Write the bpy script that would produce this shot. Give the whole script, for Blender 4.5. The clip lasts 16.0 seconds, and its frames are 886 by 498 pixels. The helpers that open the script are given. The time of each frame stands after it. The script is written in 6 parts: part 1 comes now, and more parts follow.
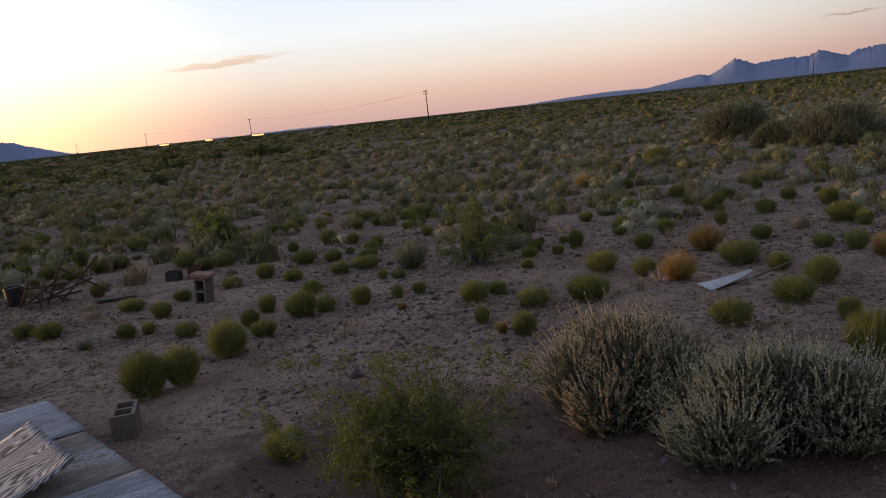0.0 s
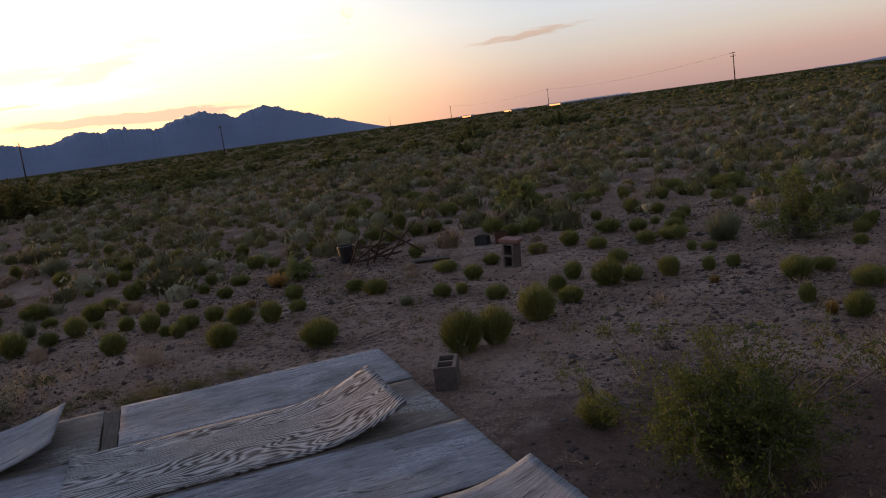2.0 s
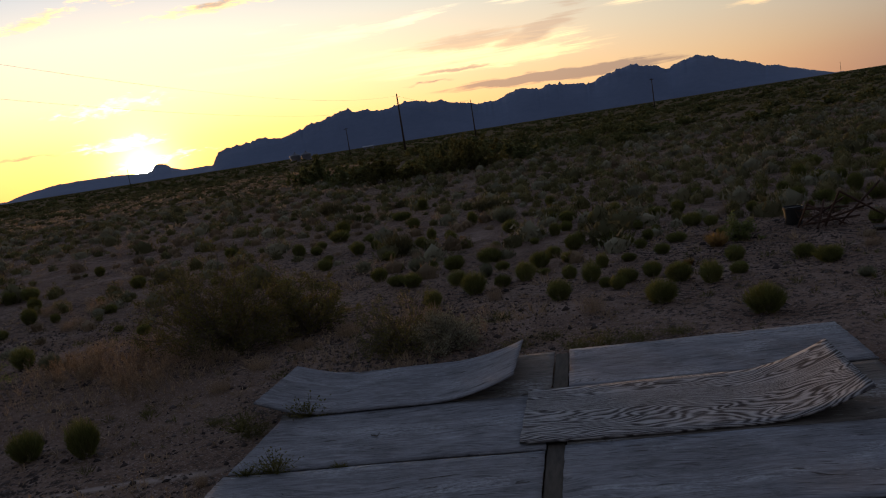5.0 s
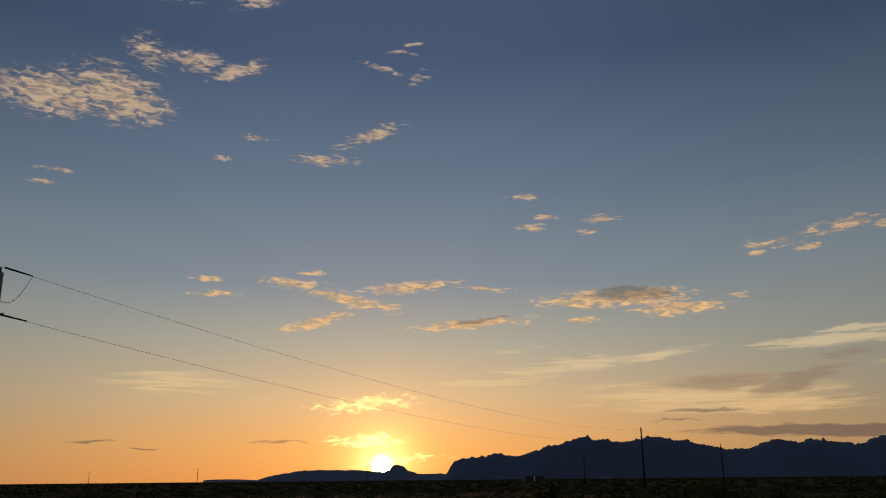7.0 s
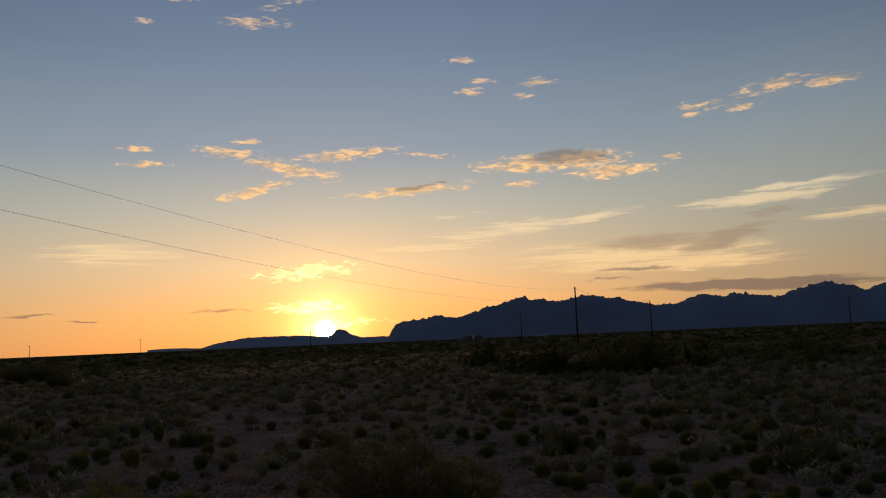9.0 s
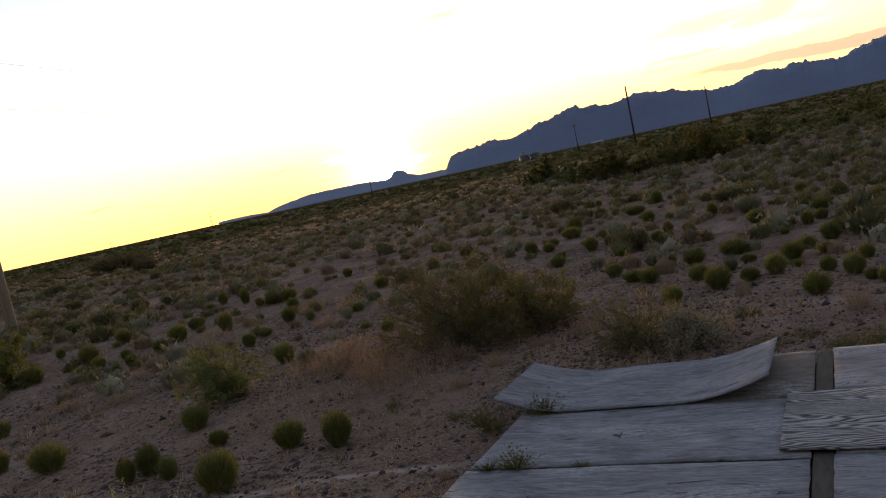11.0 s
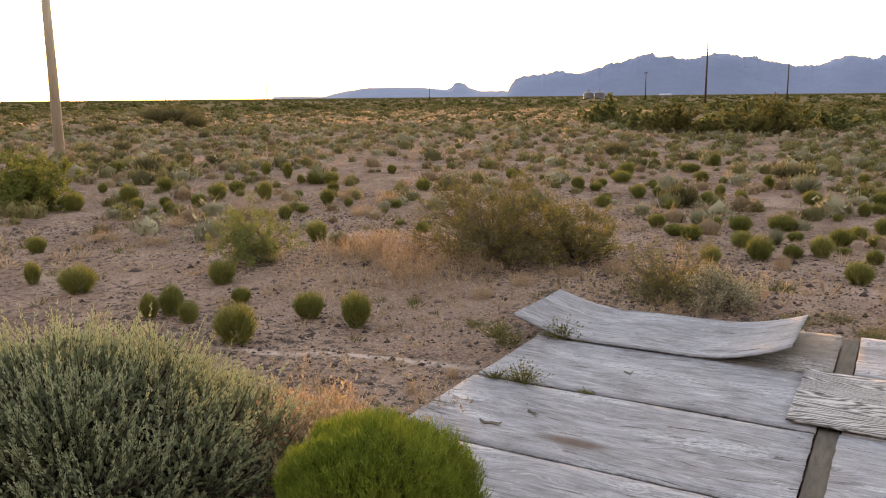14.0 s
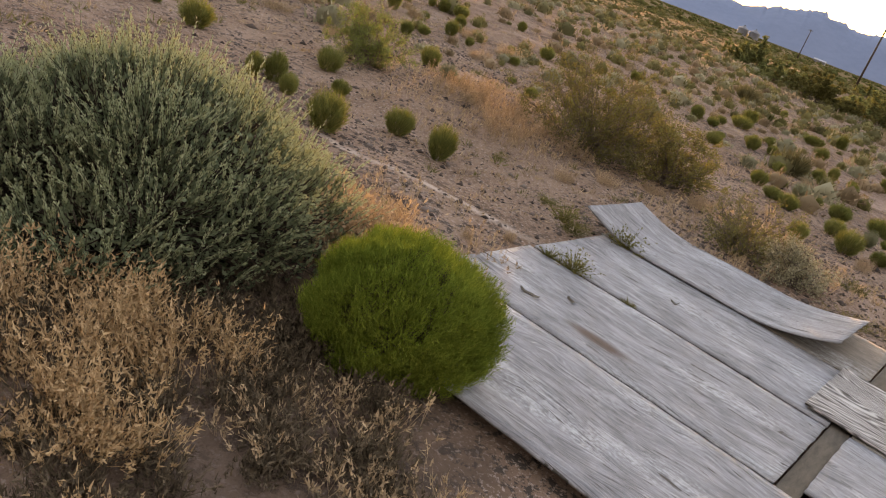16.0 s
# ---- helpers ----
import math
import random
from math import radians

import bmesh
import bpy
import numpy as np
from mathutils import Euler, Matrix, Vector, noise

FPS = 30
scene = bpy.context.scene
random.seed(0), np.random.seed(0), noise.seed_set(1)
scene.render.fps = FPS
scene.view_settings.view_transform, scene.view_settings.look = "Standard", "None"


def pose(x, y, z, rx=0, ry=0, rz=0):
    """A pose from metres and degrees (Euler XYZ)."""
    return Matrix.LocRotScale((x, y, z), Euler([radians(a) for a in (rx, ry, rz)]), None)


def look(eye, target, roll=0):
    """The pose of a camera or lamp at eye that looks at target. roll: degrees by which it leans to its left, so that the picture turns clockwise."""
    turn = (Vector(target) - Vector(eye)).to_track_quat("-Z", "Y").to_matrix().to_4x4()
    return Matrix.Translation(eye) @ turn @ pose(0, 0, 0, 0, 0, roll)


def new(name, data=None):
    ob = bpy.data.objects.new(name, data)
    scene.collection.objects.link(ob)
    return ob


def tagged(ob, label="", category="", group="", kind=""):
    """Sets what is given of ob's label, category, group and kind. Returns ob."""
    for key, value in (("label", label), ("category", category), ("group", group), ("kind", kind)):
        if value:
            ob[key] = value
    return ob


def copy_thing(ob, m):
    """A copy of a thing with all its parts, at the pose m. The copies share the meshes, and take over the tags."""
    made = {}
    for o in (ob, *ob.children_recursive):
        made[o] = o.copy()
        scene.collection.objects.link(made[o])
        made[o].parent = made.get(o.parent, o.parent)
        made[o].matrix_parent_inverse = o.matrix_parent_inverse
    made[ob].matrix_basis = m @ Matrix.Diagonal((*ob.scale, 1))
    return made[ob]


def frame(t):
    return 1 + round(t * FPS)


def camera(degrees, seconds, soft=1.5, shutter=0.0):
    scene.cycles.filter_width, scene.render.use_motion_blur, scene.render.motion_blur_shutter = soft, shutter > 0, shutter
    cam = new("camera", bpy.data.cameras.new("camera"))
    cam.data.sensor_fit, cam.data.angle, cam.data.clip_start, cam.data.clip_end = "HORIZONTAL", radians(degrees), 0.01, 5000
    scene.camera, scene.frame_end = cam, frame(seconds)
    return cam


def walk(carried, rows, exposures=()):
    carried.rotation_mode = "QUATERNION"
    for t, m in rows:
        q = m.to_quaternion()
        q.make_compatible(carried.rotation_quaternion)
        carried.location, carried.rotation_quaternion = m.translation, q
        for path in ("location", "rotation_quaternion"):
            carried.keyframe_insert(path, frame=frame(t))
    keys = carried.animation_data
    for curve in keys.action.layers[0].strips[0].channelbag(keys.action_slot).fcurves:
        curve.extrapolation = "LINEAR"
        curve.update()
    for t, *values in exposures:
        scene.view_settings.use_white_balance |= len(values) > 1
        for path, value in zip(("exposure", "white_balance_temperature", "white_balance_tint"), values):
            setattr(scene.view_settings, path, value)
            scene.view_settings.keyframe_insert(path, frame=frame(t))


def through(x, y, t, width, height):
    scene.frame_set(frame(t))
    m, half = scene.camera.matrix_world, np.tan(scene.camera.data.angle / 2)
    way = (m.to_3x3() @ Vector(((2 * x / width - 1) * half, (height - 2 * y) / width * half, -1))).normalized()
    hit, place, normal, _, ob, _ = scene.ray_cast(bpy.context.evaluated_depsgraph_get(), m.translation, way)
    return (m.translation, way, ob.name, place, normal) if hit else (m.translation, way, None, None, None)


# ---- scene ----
cam = camera(56.70, 16.0, soft=1.1)
PATH = [
    (0, pose(0.000, 0.000, 2.352, 80.64, 6.08, -6.30)),
    (0.5, pose(-0.057, -0.018, 2.359, 81.41, 6.82, -1.64)),
    (1, pose(-0.100, -0.012, 2.360, 81.28, 7.17, 3.01)),
    (1.5, pose(-0.137, -0.001, 2.354, 80.92, 7.40, 8.47)),
    (2, pose(-0.188, -0.002, 2.348, 80.98, 7.70, 14.06)),
    (2.5, pose(-0.240, -0.010, 2.362, 81.15, 7.77, 18.67)),
    (3, pose(-0.280, -0.019, 2.370, 81.42, 7.45, 22.81)),
    (3.2, pose(-0.304, -0.026, 2.377, 81.49, 7.01, 24.53)),
    (5.3, pose(-0.387, -0.197, 2.436, 83.54, 9.01, 47.13)),
    (5.5, pose(-0.408, -0.216, 2.435, 85.56, 8.46, 49.67)),
    (6, pose(-0.461, -0.261, 2.436, 91.38, 5.97, 54.67)),
    (6.5, pose(-0.509, -0.294, 2.443, 98.99, 2.97, 57.59)),
    (7, pose(-0.542, -0.308, 2.453, 105.67, 0.56, 59.30)),
    (7.5, pose(-0.556, -0.301, 2.460, 106.73, -0.08, 58.99)),
    (8, pose(-0.550, -0.273, 2.462, 106.00, -0.48, 55.45)),
    (8.5, pose(-0.531, -0.229, 2.458, 103.16, -0.41, 52.35)),
    (9, pose(-0.506, -0.176, 2.453, 96.26, 2.43, 55.31)),
    (9.5, pose(-0.482, -0.121, 2.449, 89.95, 9.60, 58.02)),
    (9.7, pose(-0.477, -0.103, 2.450, 88.61, 12.60, 58.69)),
    (11.8, pose(-0.500, -0.147, 2.356, 82.58, 8.56, 59.97)),
    (12, pose(-0.502, -0.153, 2.348, 82.03, 7.18, 60.12)),
    (12.5, pose(-0.511, -0.165, 2.330, 81.30, 4.12, 60.52)),
    (13, pose(-0.518, -0.178, 2.308, 79.91, 2.55, 61.35)),
    (13.5, pose(-0.521, -0.192, 2.295, 81.41, 1.03, 62.00)),
    (14, pose(-0.524, -0.203, 2.284, 79.49, 0.58, 63.48)),
    (14.5, pose(-0.532, -0.221, 2.272, 78.05, -3.23, 64.31)),
    (15, pose(-0.541, -0.242, 2.242, 75.90, -8.96, 65.31)),
    (15.5, pose(-0.535, -0.264, 2.212, 73.02, -13.57, 69.82)),
    (16, pose(-0.521, -0.292, 2.178, 67.99, -19.41, 74.24)),
]
EXPOSURES = [(0.0, 2.5, 6500, 12), (0.5, 2.15, 6600, 12), (1.5, 2.1, 6500, 13), (3.2, 2.25, 6600, 14), (5.3, 0.8, 6500, 12), (5.5, 0.6, 6500, 12), (6.0, 0.15, 6500, 10),
             (7.0, -0.22, 6500, 8), (7.5, -0.25, 6500, 8), (8.0, 0.05, 6400, 8), (8.5, 0.05, 6400, 8), (9.0, 0.15, 6400, 9), (9.7, 0.15, 6400, 9),
             (11.8, 3.75, 8000, 11), (12.5, 4.25, 8800, 11), (14.0, 4.25, 9100, 11), (15.0, 4.25, 9300, 11), (16.0, 4.2, 9500, 11)]
walk(cam, PATH, EXPOSURES)

SUN_AZ, SUN_EL = 153.4, 0.95


def bearing(az, el=0.0, dist=1.0):
    a, e = radians(az), radians(el)
    return Vector((math.cos(a) * math.cos(e), math.sin(a) * math.cos(e), math.sin(e))) * dist


# ---- sky and sun ----
world = bpy.data.worlds.new("sunset_sky")
scene.world = world
world.use_nodes = True
wt = world.node_tree
wt.nodes.clear()


class Graph:
    """Short hand for building node trees."""

    def __init__(self, tree):
        self.tree = tree

    def put(self, socket, value):
        if isinstance(value, bpy.types.NodeSocket):
            self.tree.links.new(value, socket)
        elif value is not None:
            socket.default_value = value

    def node(self, kind, **props):
        n = self.tree.nodes.new(kind)
        for key, value in props.items():
            setattr(n, key, value)
        return n

    def math(self, op, a, b=None, c=None, clamp=False):
        n = self.node("ShaderNodeMath", operation=op, use_clamp=clamp)
        for s, v in zip(n.inputs, (a, b, c)):
            self.put(s, v)
        return n.outputs[0]

    def vec(self, op, a, b=None, out=0):
        n = self.node("ShaderNodeVectorMath", operation=op)
        self.put(n.inputs[0], a)
        self.put(n.inputs[1], b)
        return n.outputs[out]

    def span(self, v, a, b, lo=0.0, hi=1.0, smooth=True):
        n = self.node("ShaderNodeMapRange", interpolation_type="SMOOTHSTEP" if smooth else "LINEAR")
        for s, x in zip(n.inputs, (v, a, b, lo, hi)):
            self.put(s, x)
        return n.outputs[0]

    def ramp(self, v, stops):
        n = self.node("ShaderNodeValToRGB")
        while len(n.color_ramp.elements) < len(stops):
            n.color_ramp.elements.new(0.5)
        for e, (p, c) in zip(n.color_ramp.elements, stops):
            e.position, e.color = p, (*c, 1)
        self.put(n.inputs[0], v)
        return n.outputs[0]

    def mix(self, f, a, b, mode="MIX"):
        n = self.node("ShaderNodeMix", data_type="RGBA", blend_type=mode)
        n.clamp_factor = True
        for s, v in ((n.inputs[0], f), (n.inputs[6], a), (n.inputs[7], b)):
            self.put(s, v if isinstance(v, (bpy.types.NodeSocket, float, int)) else (*v, 1))
        return n.outputs[2]

    def noise(self, v, scale, detail=4.0, rough=0.55, distort=0.0):
        n = self.node("ShaderNodeTexNoise")
        self.put(n.inputs["Vector"], v)
        n.inputs["Scale"].default_value, n.inputs["Detail"].default_value = scale, detail
        n.inputs["Roughness"].default_value, n.inputs["Distortion"].default_value = rough, distort
        return n.outputs[0]

    def xyz(self, x, y, z=0.0):
        n = self.node("ShaderNodeCombineXYZ")
        for s, v in zip(n.inputs, (x, y, z)):
            self.put(s, v)
        return n.outputs[0]

    def mapped(self, v, scale=(1, 1, 1), rot=(0, 0, 0), loc=(0, 0, 0), kind="POINT"):
        n = self.node("ShaderNodeMapping", vector_type=kind)
        self.put(n.inputs[0], v)
        n.inputs[1].default_value, n.inputs[2].default_value, n.inputs[3].default_value = loc, rot, scale
        return n.outputs[0]


w = Graph(wt)
way = w.node("ShaderNodeTexCoord").outputs["Generated"]
east, north = bearing(120), bearing(210)
az = w.math("ADD", 120.0, w.math("MULTIPLY", w.math("ARCTAN2", w.vec("DOT_PRODUCT", way, north, 1), w.vec("DOT_PRODUCT", way, east, 1)), 57.29578))
el = w.math("MULTIPLY", w.math("ARCSINE", w.vec("DOT_PRODUCT", way, (0, 0, 1), 1)), 57.29578)
up = w.math("DIVIDE", el, 60.0, clamp=True)
west_sky = w.ramp(up, [(0.0, (0.90, 0.36, 0.09)), (0.04, (0.86, 0.43, 0.15)), (0.09, (0.70, 0.49, 0.28)), (0.15, (0.44, 0.42, 0.345)),
                       (0.22, (0.235, 0.285, 0.340)), (0.33, (0.142, 0.198, 0.284)), (0.48, (0.066, 0.102, 0.188)), (1.0, (0.060, 0.068, 0.090))])
north_sky = w.ramp(up, [(0.0, (0.110, 0.072, 0.066)), (0.025, (0.128, 0.088, 0.076)), (0.055, (0.142, 0.126, 0.112)), (0.10, (0.148, 0.156, 0.162)),
                        (0.17, (0.125, 0.145, 0.174)), (0.40, (0.052, 0.068, 0.104)), (1.0, (0.060, 0.068, 0.090))])
between_sky = w.ramp(up, [(0.0, (0.46, 0.235, 0.105)), (0.04, (0.42, 0.275, 0.145)), (0.09, (0.35, 0.290, 0.205)), (0.15, (0.285, 0.285, 0.250)),
                          (0.23, (0.200, 0.240, 0.270)), (0.33, (0.108, 0.150, 0.216)), (0.48, (0.044, 0.067, 0.126)), (1.0, (0.060, 0.068, 0.090))])
aside = w.math("ABSOLUTE", w.math("SUBTRACT", az, SUN_AZ))
sky = w.mix(w.span(aside, 4.0, 38.0), west_sky, between_sky)
sky = w.mix(w.span(aside, 30.0, 59.0), sky, north_sky)
east_sky = w.ramp(up, [(0.0, (0.030, 0.028, 0.034)), (0.15, (0.046, 0.038, 0.042)), (0.5, (0.044, 0.048, 0.060)), (1.0, (0.060, 0.068, 0.090))])
sky = w.mix(w.span(aside, 80.0, 125.0), sky, east_sky)
air = w.node("ShaderNodeTexSky", sky_type="NISHITA")
air.sun_disc, air.sun_elevation, air.sun_rotation = False, radians(SUN_EL), radians(90 - SUN_AZ)
sky = w.mix(0.01, sky, air.outputs[0], "ADD")

# clouds: soft ragged patches in azimuth and elevation
flat = w.xyz(az, el)
wobble = w.node("ShaderNodeTexNoise")
w.put(wobble.inputs["Vector"], w.mapped(flat, (0.35, 0.9, 1)))
wobble.inputs["Scale"].default_value, wobble.inputs["Detail"].default_value = 1.6, 5.0
bent = w.vec("ADD", flat, w.vec("MULTIPLY", w.vec("SUBTRACT", wobble.outputs["Color"], (0.5, 0.5, 0.5)), (1.6, 0.7, 0.0)))
lit_sum, dark_sum, veil_sum = [], [], []


def cloud(bucket, a, e, rx, ry, tilt=0.0, strength=1.0):
    d = w.vec("LENGTH", w.mapped(bent, (rx, ry, 1), (0, 0, radians(tilt)), (a, e, 0), "TEXTURE"), out=1)
    bucket.append(w.span(d, 1.35, 0.0, 0.0, strength))


cloud(lit_sum, 176.8, 24.0, 4.2, 1.5, 0, 1.15)
cloud(lit_sum, 172.6, 24.6, 4.0, 1.9, 10, 1.15)
cloud(lit_sum, 170.8, 27.6, 1.8, 1.2, 30, 0.9)
cloud(lit_sum, 167.6, 27.5, 2.6, 0.7)
cloud(lit_sum, 164.4, 27.2, 2.6, 0.6, -18)
cloud(lit_sum, 170.0, 24.0, 2.0, 0.4)
cloud(lit_sum, 170.5, 31.5, 3.0, 0.6)
cloud(lit_sum, 163.0, 32.0, 2.6, 0.6, -15)
cloud(lit_sum, 153.6, 28.0, 2.0, 0.22, 12, 0.95)
cloud(lit_sum, 152.3, 29.1, 1.5, 0.20, 5, 0.9)
cloud(lit_sum, 151.0, 29.7, 1.0, 0.18, 0, 0.85)
cloud(lit_sum, 150.7, 27.5, 1.0, 0.45, -20, 0.8)
cloud(lit_sum, 154.4, 23.5, 2.8, 0.55, -18)
cloud(lit_sum, 158.0, 21.7, 2.6, 0.45)
cloud(lit_sum, 176.0, 19.4, 1.4, 0.2)
cloud(lit_sum, 176.6, 18.5, 1.2, 0.2)
cloud(lit_sum, 165.0, 21.3, 1.2, 0.2, 0, 0.75)
cloud(lit_sum, 162.6, 22.9, 1.4, 0.2, 0, 0.7)
cloud(lit_sum, 143.0, 19.1, 1.4, 0.28)
cloud(lit_sum, 141.8, 17.7, 1.3, 0.3)
cloud(lit_sum, 142.5, 17.0, 1.4, 0.32)
cloud(lit_sum, 137.7, 17.4, 1.4, 0.4)
cloud(lit_sum, 138.8, 16.5, 0.8, 0.25)
cloud(lit_sum, 122.1, 15.4, 3.0, 0.45, -5)
cloud(lit_sum, 126.6, 14.7, 2.0, 0.35)
cloud(lit_sum, 124.2, 14.3, 1.2, 0.25)
cloud(lit_sum, 127.6, 14.1, 1.0, 0.2)
cloud(lit_sum, 118.6, 15.2, 1.8, 0.4)
cloud(lit_sum, 165.7, 13.3, 1.4, 0.2)
cloud(lit_sum, 165.2, 12.2, 2.0, 0.25)
cloud(lit_sum, 159.6, 13.1, 2.8, 0.45, 4)
cloud(lit_sum, 158.4, 13.9, 1.0, 0.3)
cloud(lit_sum, 156.0, 12.2, 4.2, 0.55, 12, 1.2)
cloud(lit_sum, 158.0, 10.6, 3.2, 0.42, -16, 1.1)
cloud(lit_sum, 151.4, 13.0, 4.0, 0.42, -5, 1.15)
cloud(lit_sum, 146.3, 12.8, 2.4, 0.18, 4)
cloud(lit_sum, 147.2, 10.4, 4.8, 0.38, -4, 1.15)
cloud(lit_sum, 138.4, 11.8, 4.6, 0.7, 0, 1.2)
cloud(lit_sum, 135.0, 11.9, 3.4, 0.7, 0, 1.2)
cloud(lit_sum, 132.8, 11.0, 3.8, 0.5, 0, 1.2)
cloud(lit_sum, 139.4, 10.5, 1.2, 0.3)
cloud(lit_sum, 129.1, 11.6, 0.8, 0.2)
cloud(dark_sum, 135.8, 12.15, 3.4, 0.55, 3, 1.35)
cloud(dark_sum, 147.0, 10.6, 2.6, 0.2, -4, 0.9)
cloud(lit_sum, 154.6, 5.0, 3.6, 0.6, -4, 1.5)
cloud(lit_sum, 154.6, 2.6, 2.8, 0.5, 0, 1.4)
cloud(lit_sum, 152.0, 1.3, 3.6, 0.3, -4, 1.0)
cloud(veil_sum, 167.3, 6.3, 4.6, 0.8, 0, 0.8)
cloud(veil_sum, 123.6, 8.3, 5.2, 0.45, -3, 1.1)
cloud(veil_sum, 121.0, 8.9, 5.0, 0.3, -3, 1.0)
cloud(veil_sum, 146.0, 6.4, 4.0, 0.25, 0, 0.8)
cloud(veil_sum, 127.0, 4.4, 6.0, 0.6, 0, 1.1)
cloud(veil_sum, 140.6, 7.4, 5.5, 0.7, -4, 0.75)
cloud(veil_sum, 144.5, 8.5, 2.6, 0.2, 0, 0.7)
cloud(veil_sum, 134.0, 8.0, 3.0, 0.35, -8, 0.8)
cloud(veil_sum, 132.0, 5.2, 8.5, 1.2, 0, 1.0)
cloud(dark_sum, 130.6, 5.9, 5.5, 0.7, 0, 1.1)
cloud(dark_sum, 126.0, 5.9, 3.8, 0.7, -14, 1.15)
cloud(dark_sum, 122.8, 7.4, 2.6, 0.4, 0, 0.7)
cloud(dark_sum, 131.6, 4.2, 3.0, 0.15, 0, 0.9)
cloud(dark_sum, 124.5, 2.75, 8.0, 0.42, 1, 2.0)
cloud(dark_sum, 172.0, 2.5, 1.8, 0.12, 0, 0.9)
cloud(dark_sum, 168.8, 2.1, 1.2, 0.1, 0, 0.9)
cloud(dark_sum, 160.1, 2.5, 2.6, 0.1, 0, 0.8)
cloud(dark_sum, 133.7, 3.6, 2.2, 0.12, 0, 0.8)
cloud(dark_sum, 98.0, 4.75, 5.2, 0.28, -4, 1.15)
cloud(veil_sum, 116.4, 6.8, 5.0, 0.5, 0, 0.8)
cloud(lit_sum, 109.6, 7.65, 0.6, 0.7, 0, 1.7)
cloud(veil_sum, 111.7, 5.2, 2.4, 0.35, 0, 0.9)
cloud(dark_sum, 58.0, 3.45, 2.6, 0.12, 0, 0.7)


def total(parts):
    s = parts[0]
    for p in parts[1:]:
        s = w.math("MAXIMUM", s, p)
    return s


ragged = w.noise(w.mapped(flat, (0.50, 1.7, 1), (0, 0, radians(-9))), 2.0, 6.0, 0.57, 0.9)
streak = w.noise(w.mapped(flat, (0.11, 1.9, 1)), 1.6, 9.0, 0.64, 0.9)
lit_all, dark_all, veil_all = total(lit_sum), total(dark_sum), total(veil_sum)


def frayed(cover, texture, amount, a, b):
    near = w.span(cover, 0.0, 0.22)
    return w.math("MULTIPLY", near, w.span(w.math("ADD", cover, w.math("MULTIPLY", w.math("SUBTRACT", texture, 0.5), amount)), a, b))


lit = frayed(lit_all, ragged, 3.2, 0.16, 1.25)
dark = frayed(dark_all, streak, 2.2, 0.16, 0.90)
veil = frayed(veil_all, streak, 3.0, 0.02, 0.95)
lit_col = w.ramp(up, [(0.0, (2.3, 1.35, 0.42)), (0.08, (2.1, 1.35, 0.50)), (0.12, (1.3, 0.80, 0.32)), (0.17, (1.0, 0.60, 0.27)), (0.30, (0.66, 0.46, 0.31)), (0.6, (0.52, 0.40, 0.32))])
veil_col = w.ramp(up, [(0.0, (0.95, 0.50, 0.18)), (0.10, (0.88, 0.62, 0.32)), (0.16, (0.76, 0.62, 0.42)), (1.0, (0.4, 0.36, 0.3))])
dark_col = w.ramp(up, [(0.0, (0.15, 0.10, 0.09)), (0.055, (0.17, 0.118, 0.10)), (0.1, (0.36, 0.25, 0.17)), (0.22, (0.20, 0.165, 0.135)), (1.0, (0.1, 0.1, 0.1))])
shade = w.span(aside, 20.0, 70.0, 1.0, 0.36)
sky = w.mix(w.math("MULTIPLY", veil, 0.80), sky, w.mix(1.0, veil_col, shade, "MULTIPLY"))
lit_col = w.mix(w.span(ragged, 0.64, 0.40, 0.0, 0.55), lit_col, (0.30, 0.22, 0.16))
sky = w.mix(lit, sky, w.mix(1.0, lit_col, shade, "MULTIPLY"))
sky = w.mix(w.math("MULTIPLY", dark, 0.72), sky, w.mix(1.0, dark_col, w.span(aside, 20.0, 70.0, 1.0, 0.42), "MULTIPLY"))
# the sun half behind the hills, with its glow in the air
off = w.math("MULTIPLY", w.math("ARCCOSINE", w.math("MINIMUM", w.vec("DOT_PRODUCT", way, tuple(bearing(SUN_AZ, SUN_EL)), 1), 1.0)), 57.29578)
halo = w.math("EXPONENT", w.math("MULTIPLY", off, -0.58))
wide = w.math("EXPONENT", w.math("MULTIPLY", off, -0.20))
disc = w.span(off, 0.76, 0.38)
sky = w.mix(1.0, sky, w.mix(1.0, (1.7, 0.90, 0.22), halo, "MULTIPLY"), "ADD")
sky = w.mix(1.0, sky, w.mix(1.0, (0.22, 0.10, 0.02), wide, "MULTIPLY"), "ADD")
core = w.math("EXPONENT", w.math("MULTIPLY", off, -1.25))
sky = w.mix(1.0, sky, w.mix(1.0, (2.4, 1.7, 0.7), core, "MULTIPLY"), "ADD")
sky = w.mix(1.0, sky, w.mix(1.0, (16.0, 12.5, 6.0), disc, "MULTIPLY"), "ADD")
bg = w.node("ShaderNodeBackground")
w.put(bg.inputs[0], sky)
bg.inputs[1].default_value = 1.0
w.put(w.node("ShaderNodeOutputWorld").inputs[0], bg.outputs[0])
world.cycles.sampling_method, world.cycles.sample_map_resolution = "MANUAL", 1024

sun = new("sun", bpy.data.lights.new("sun", "SUN"))
sun.data.energy, sun.data.angle, sun.data.color = 0.55, radians(0.6), (1.0, 0.55, 0.22)
sun.matrix_world = look(bearing(SUN_AZ, 1.6, 100), (0, 0, 0))


# ---- materials ----
def material(name):
    m = bpy.data.materials.new(name)
    m.use_nodes = True
    m.node_tree.nodes.clear()
    return m, Graph(m.node_tree)


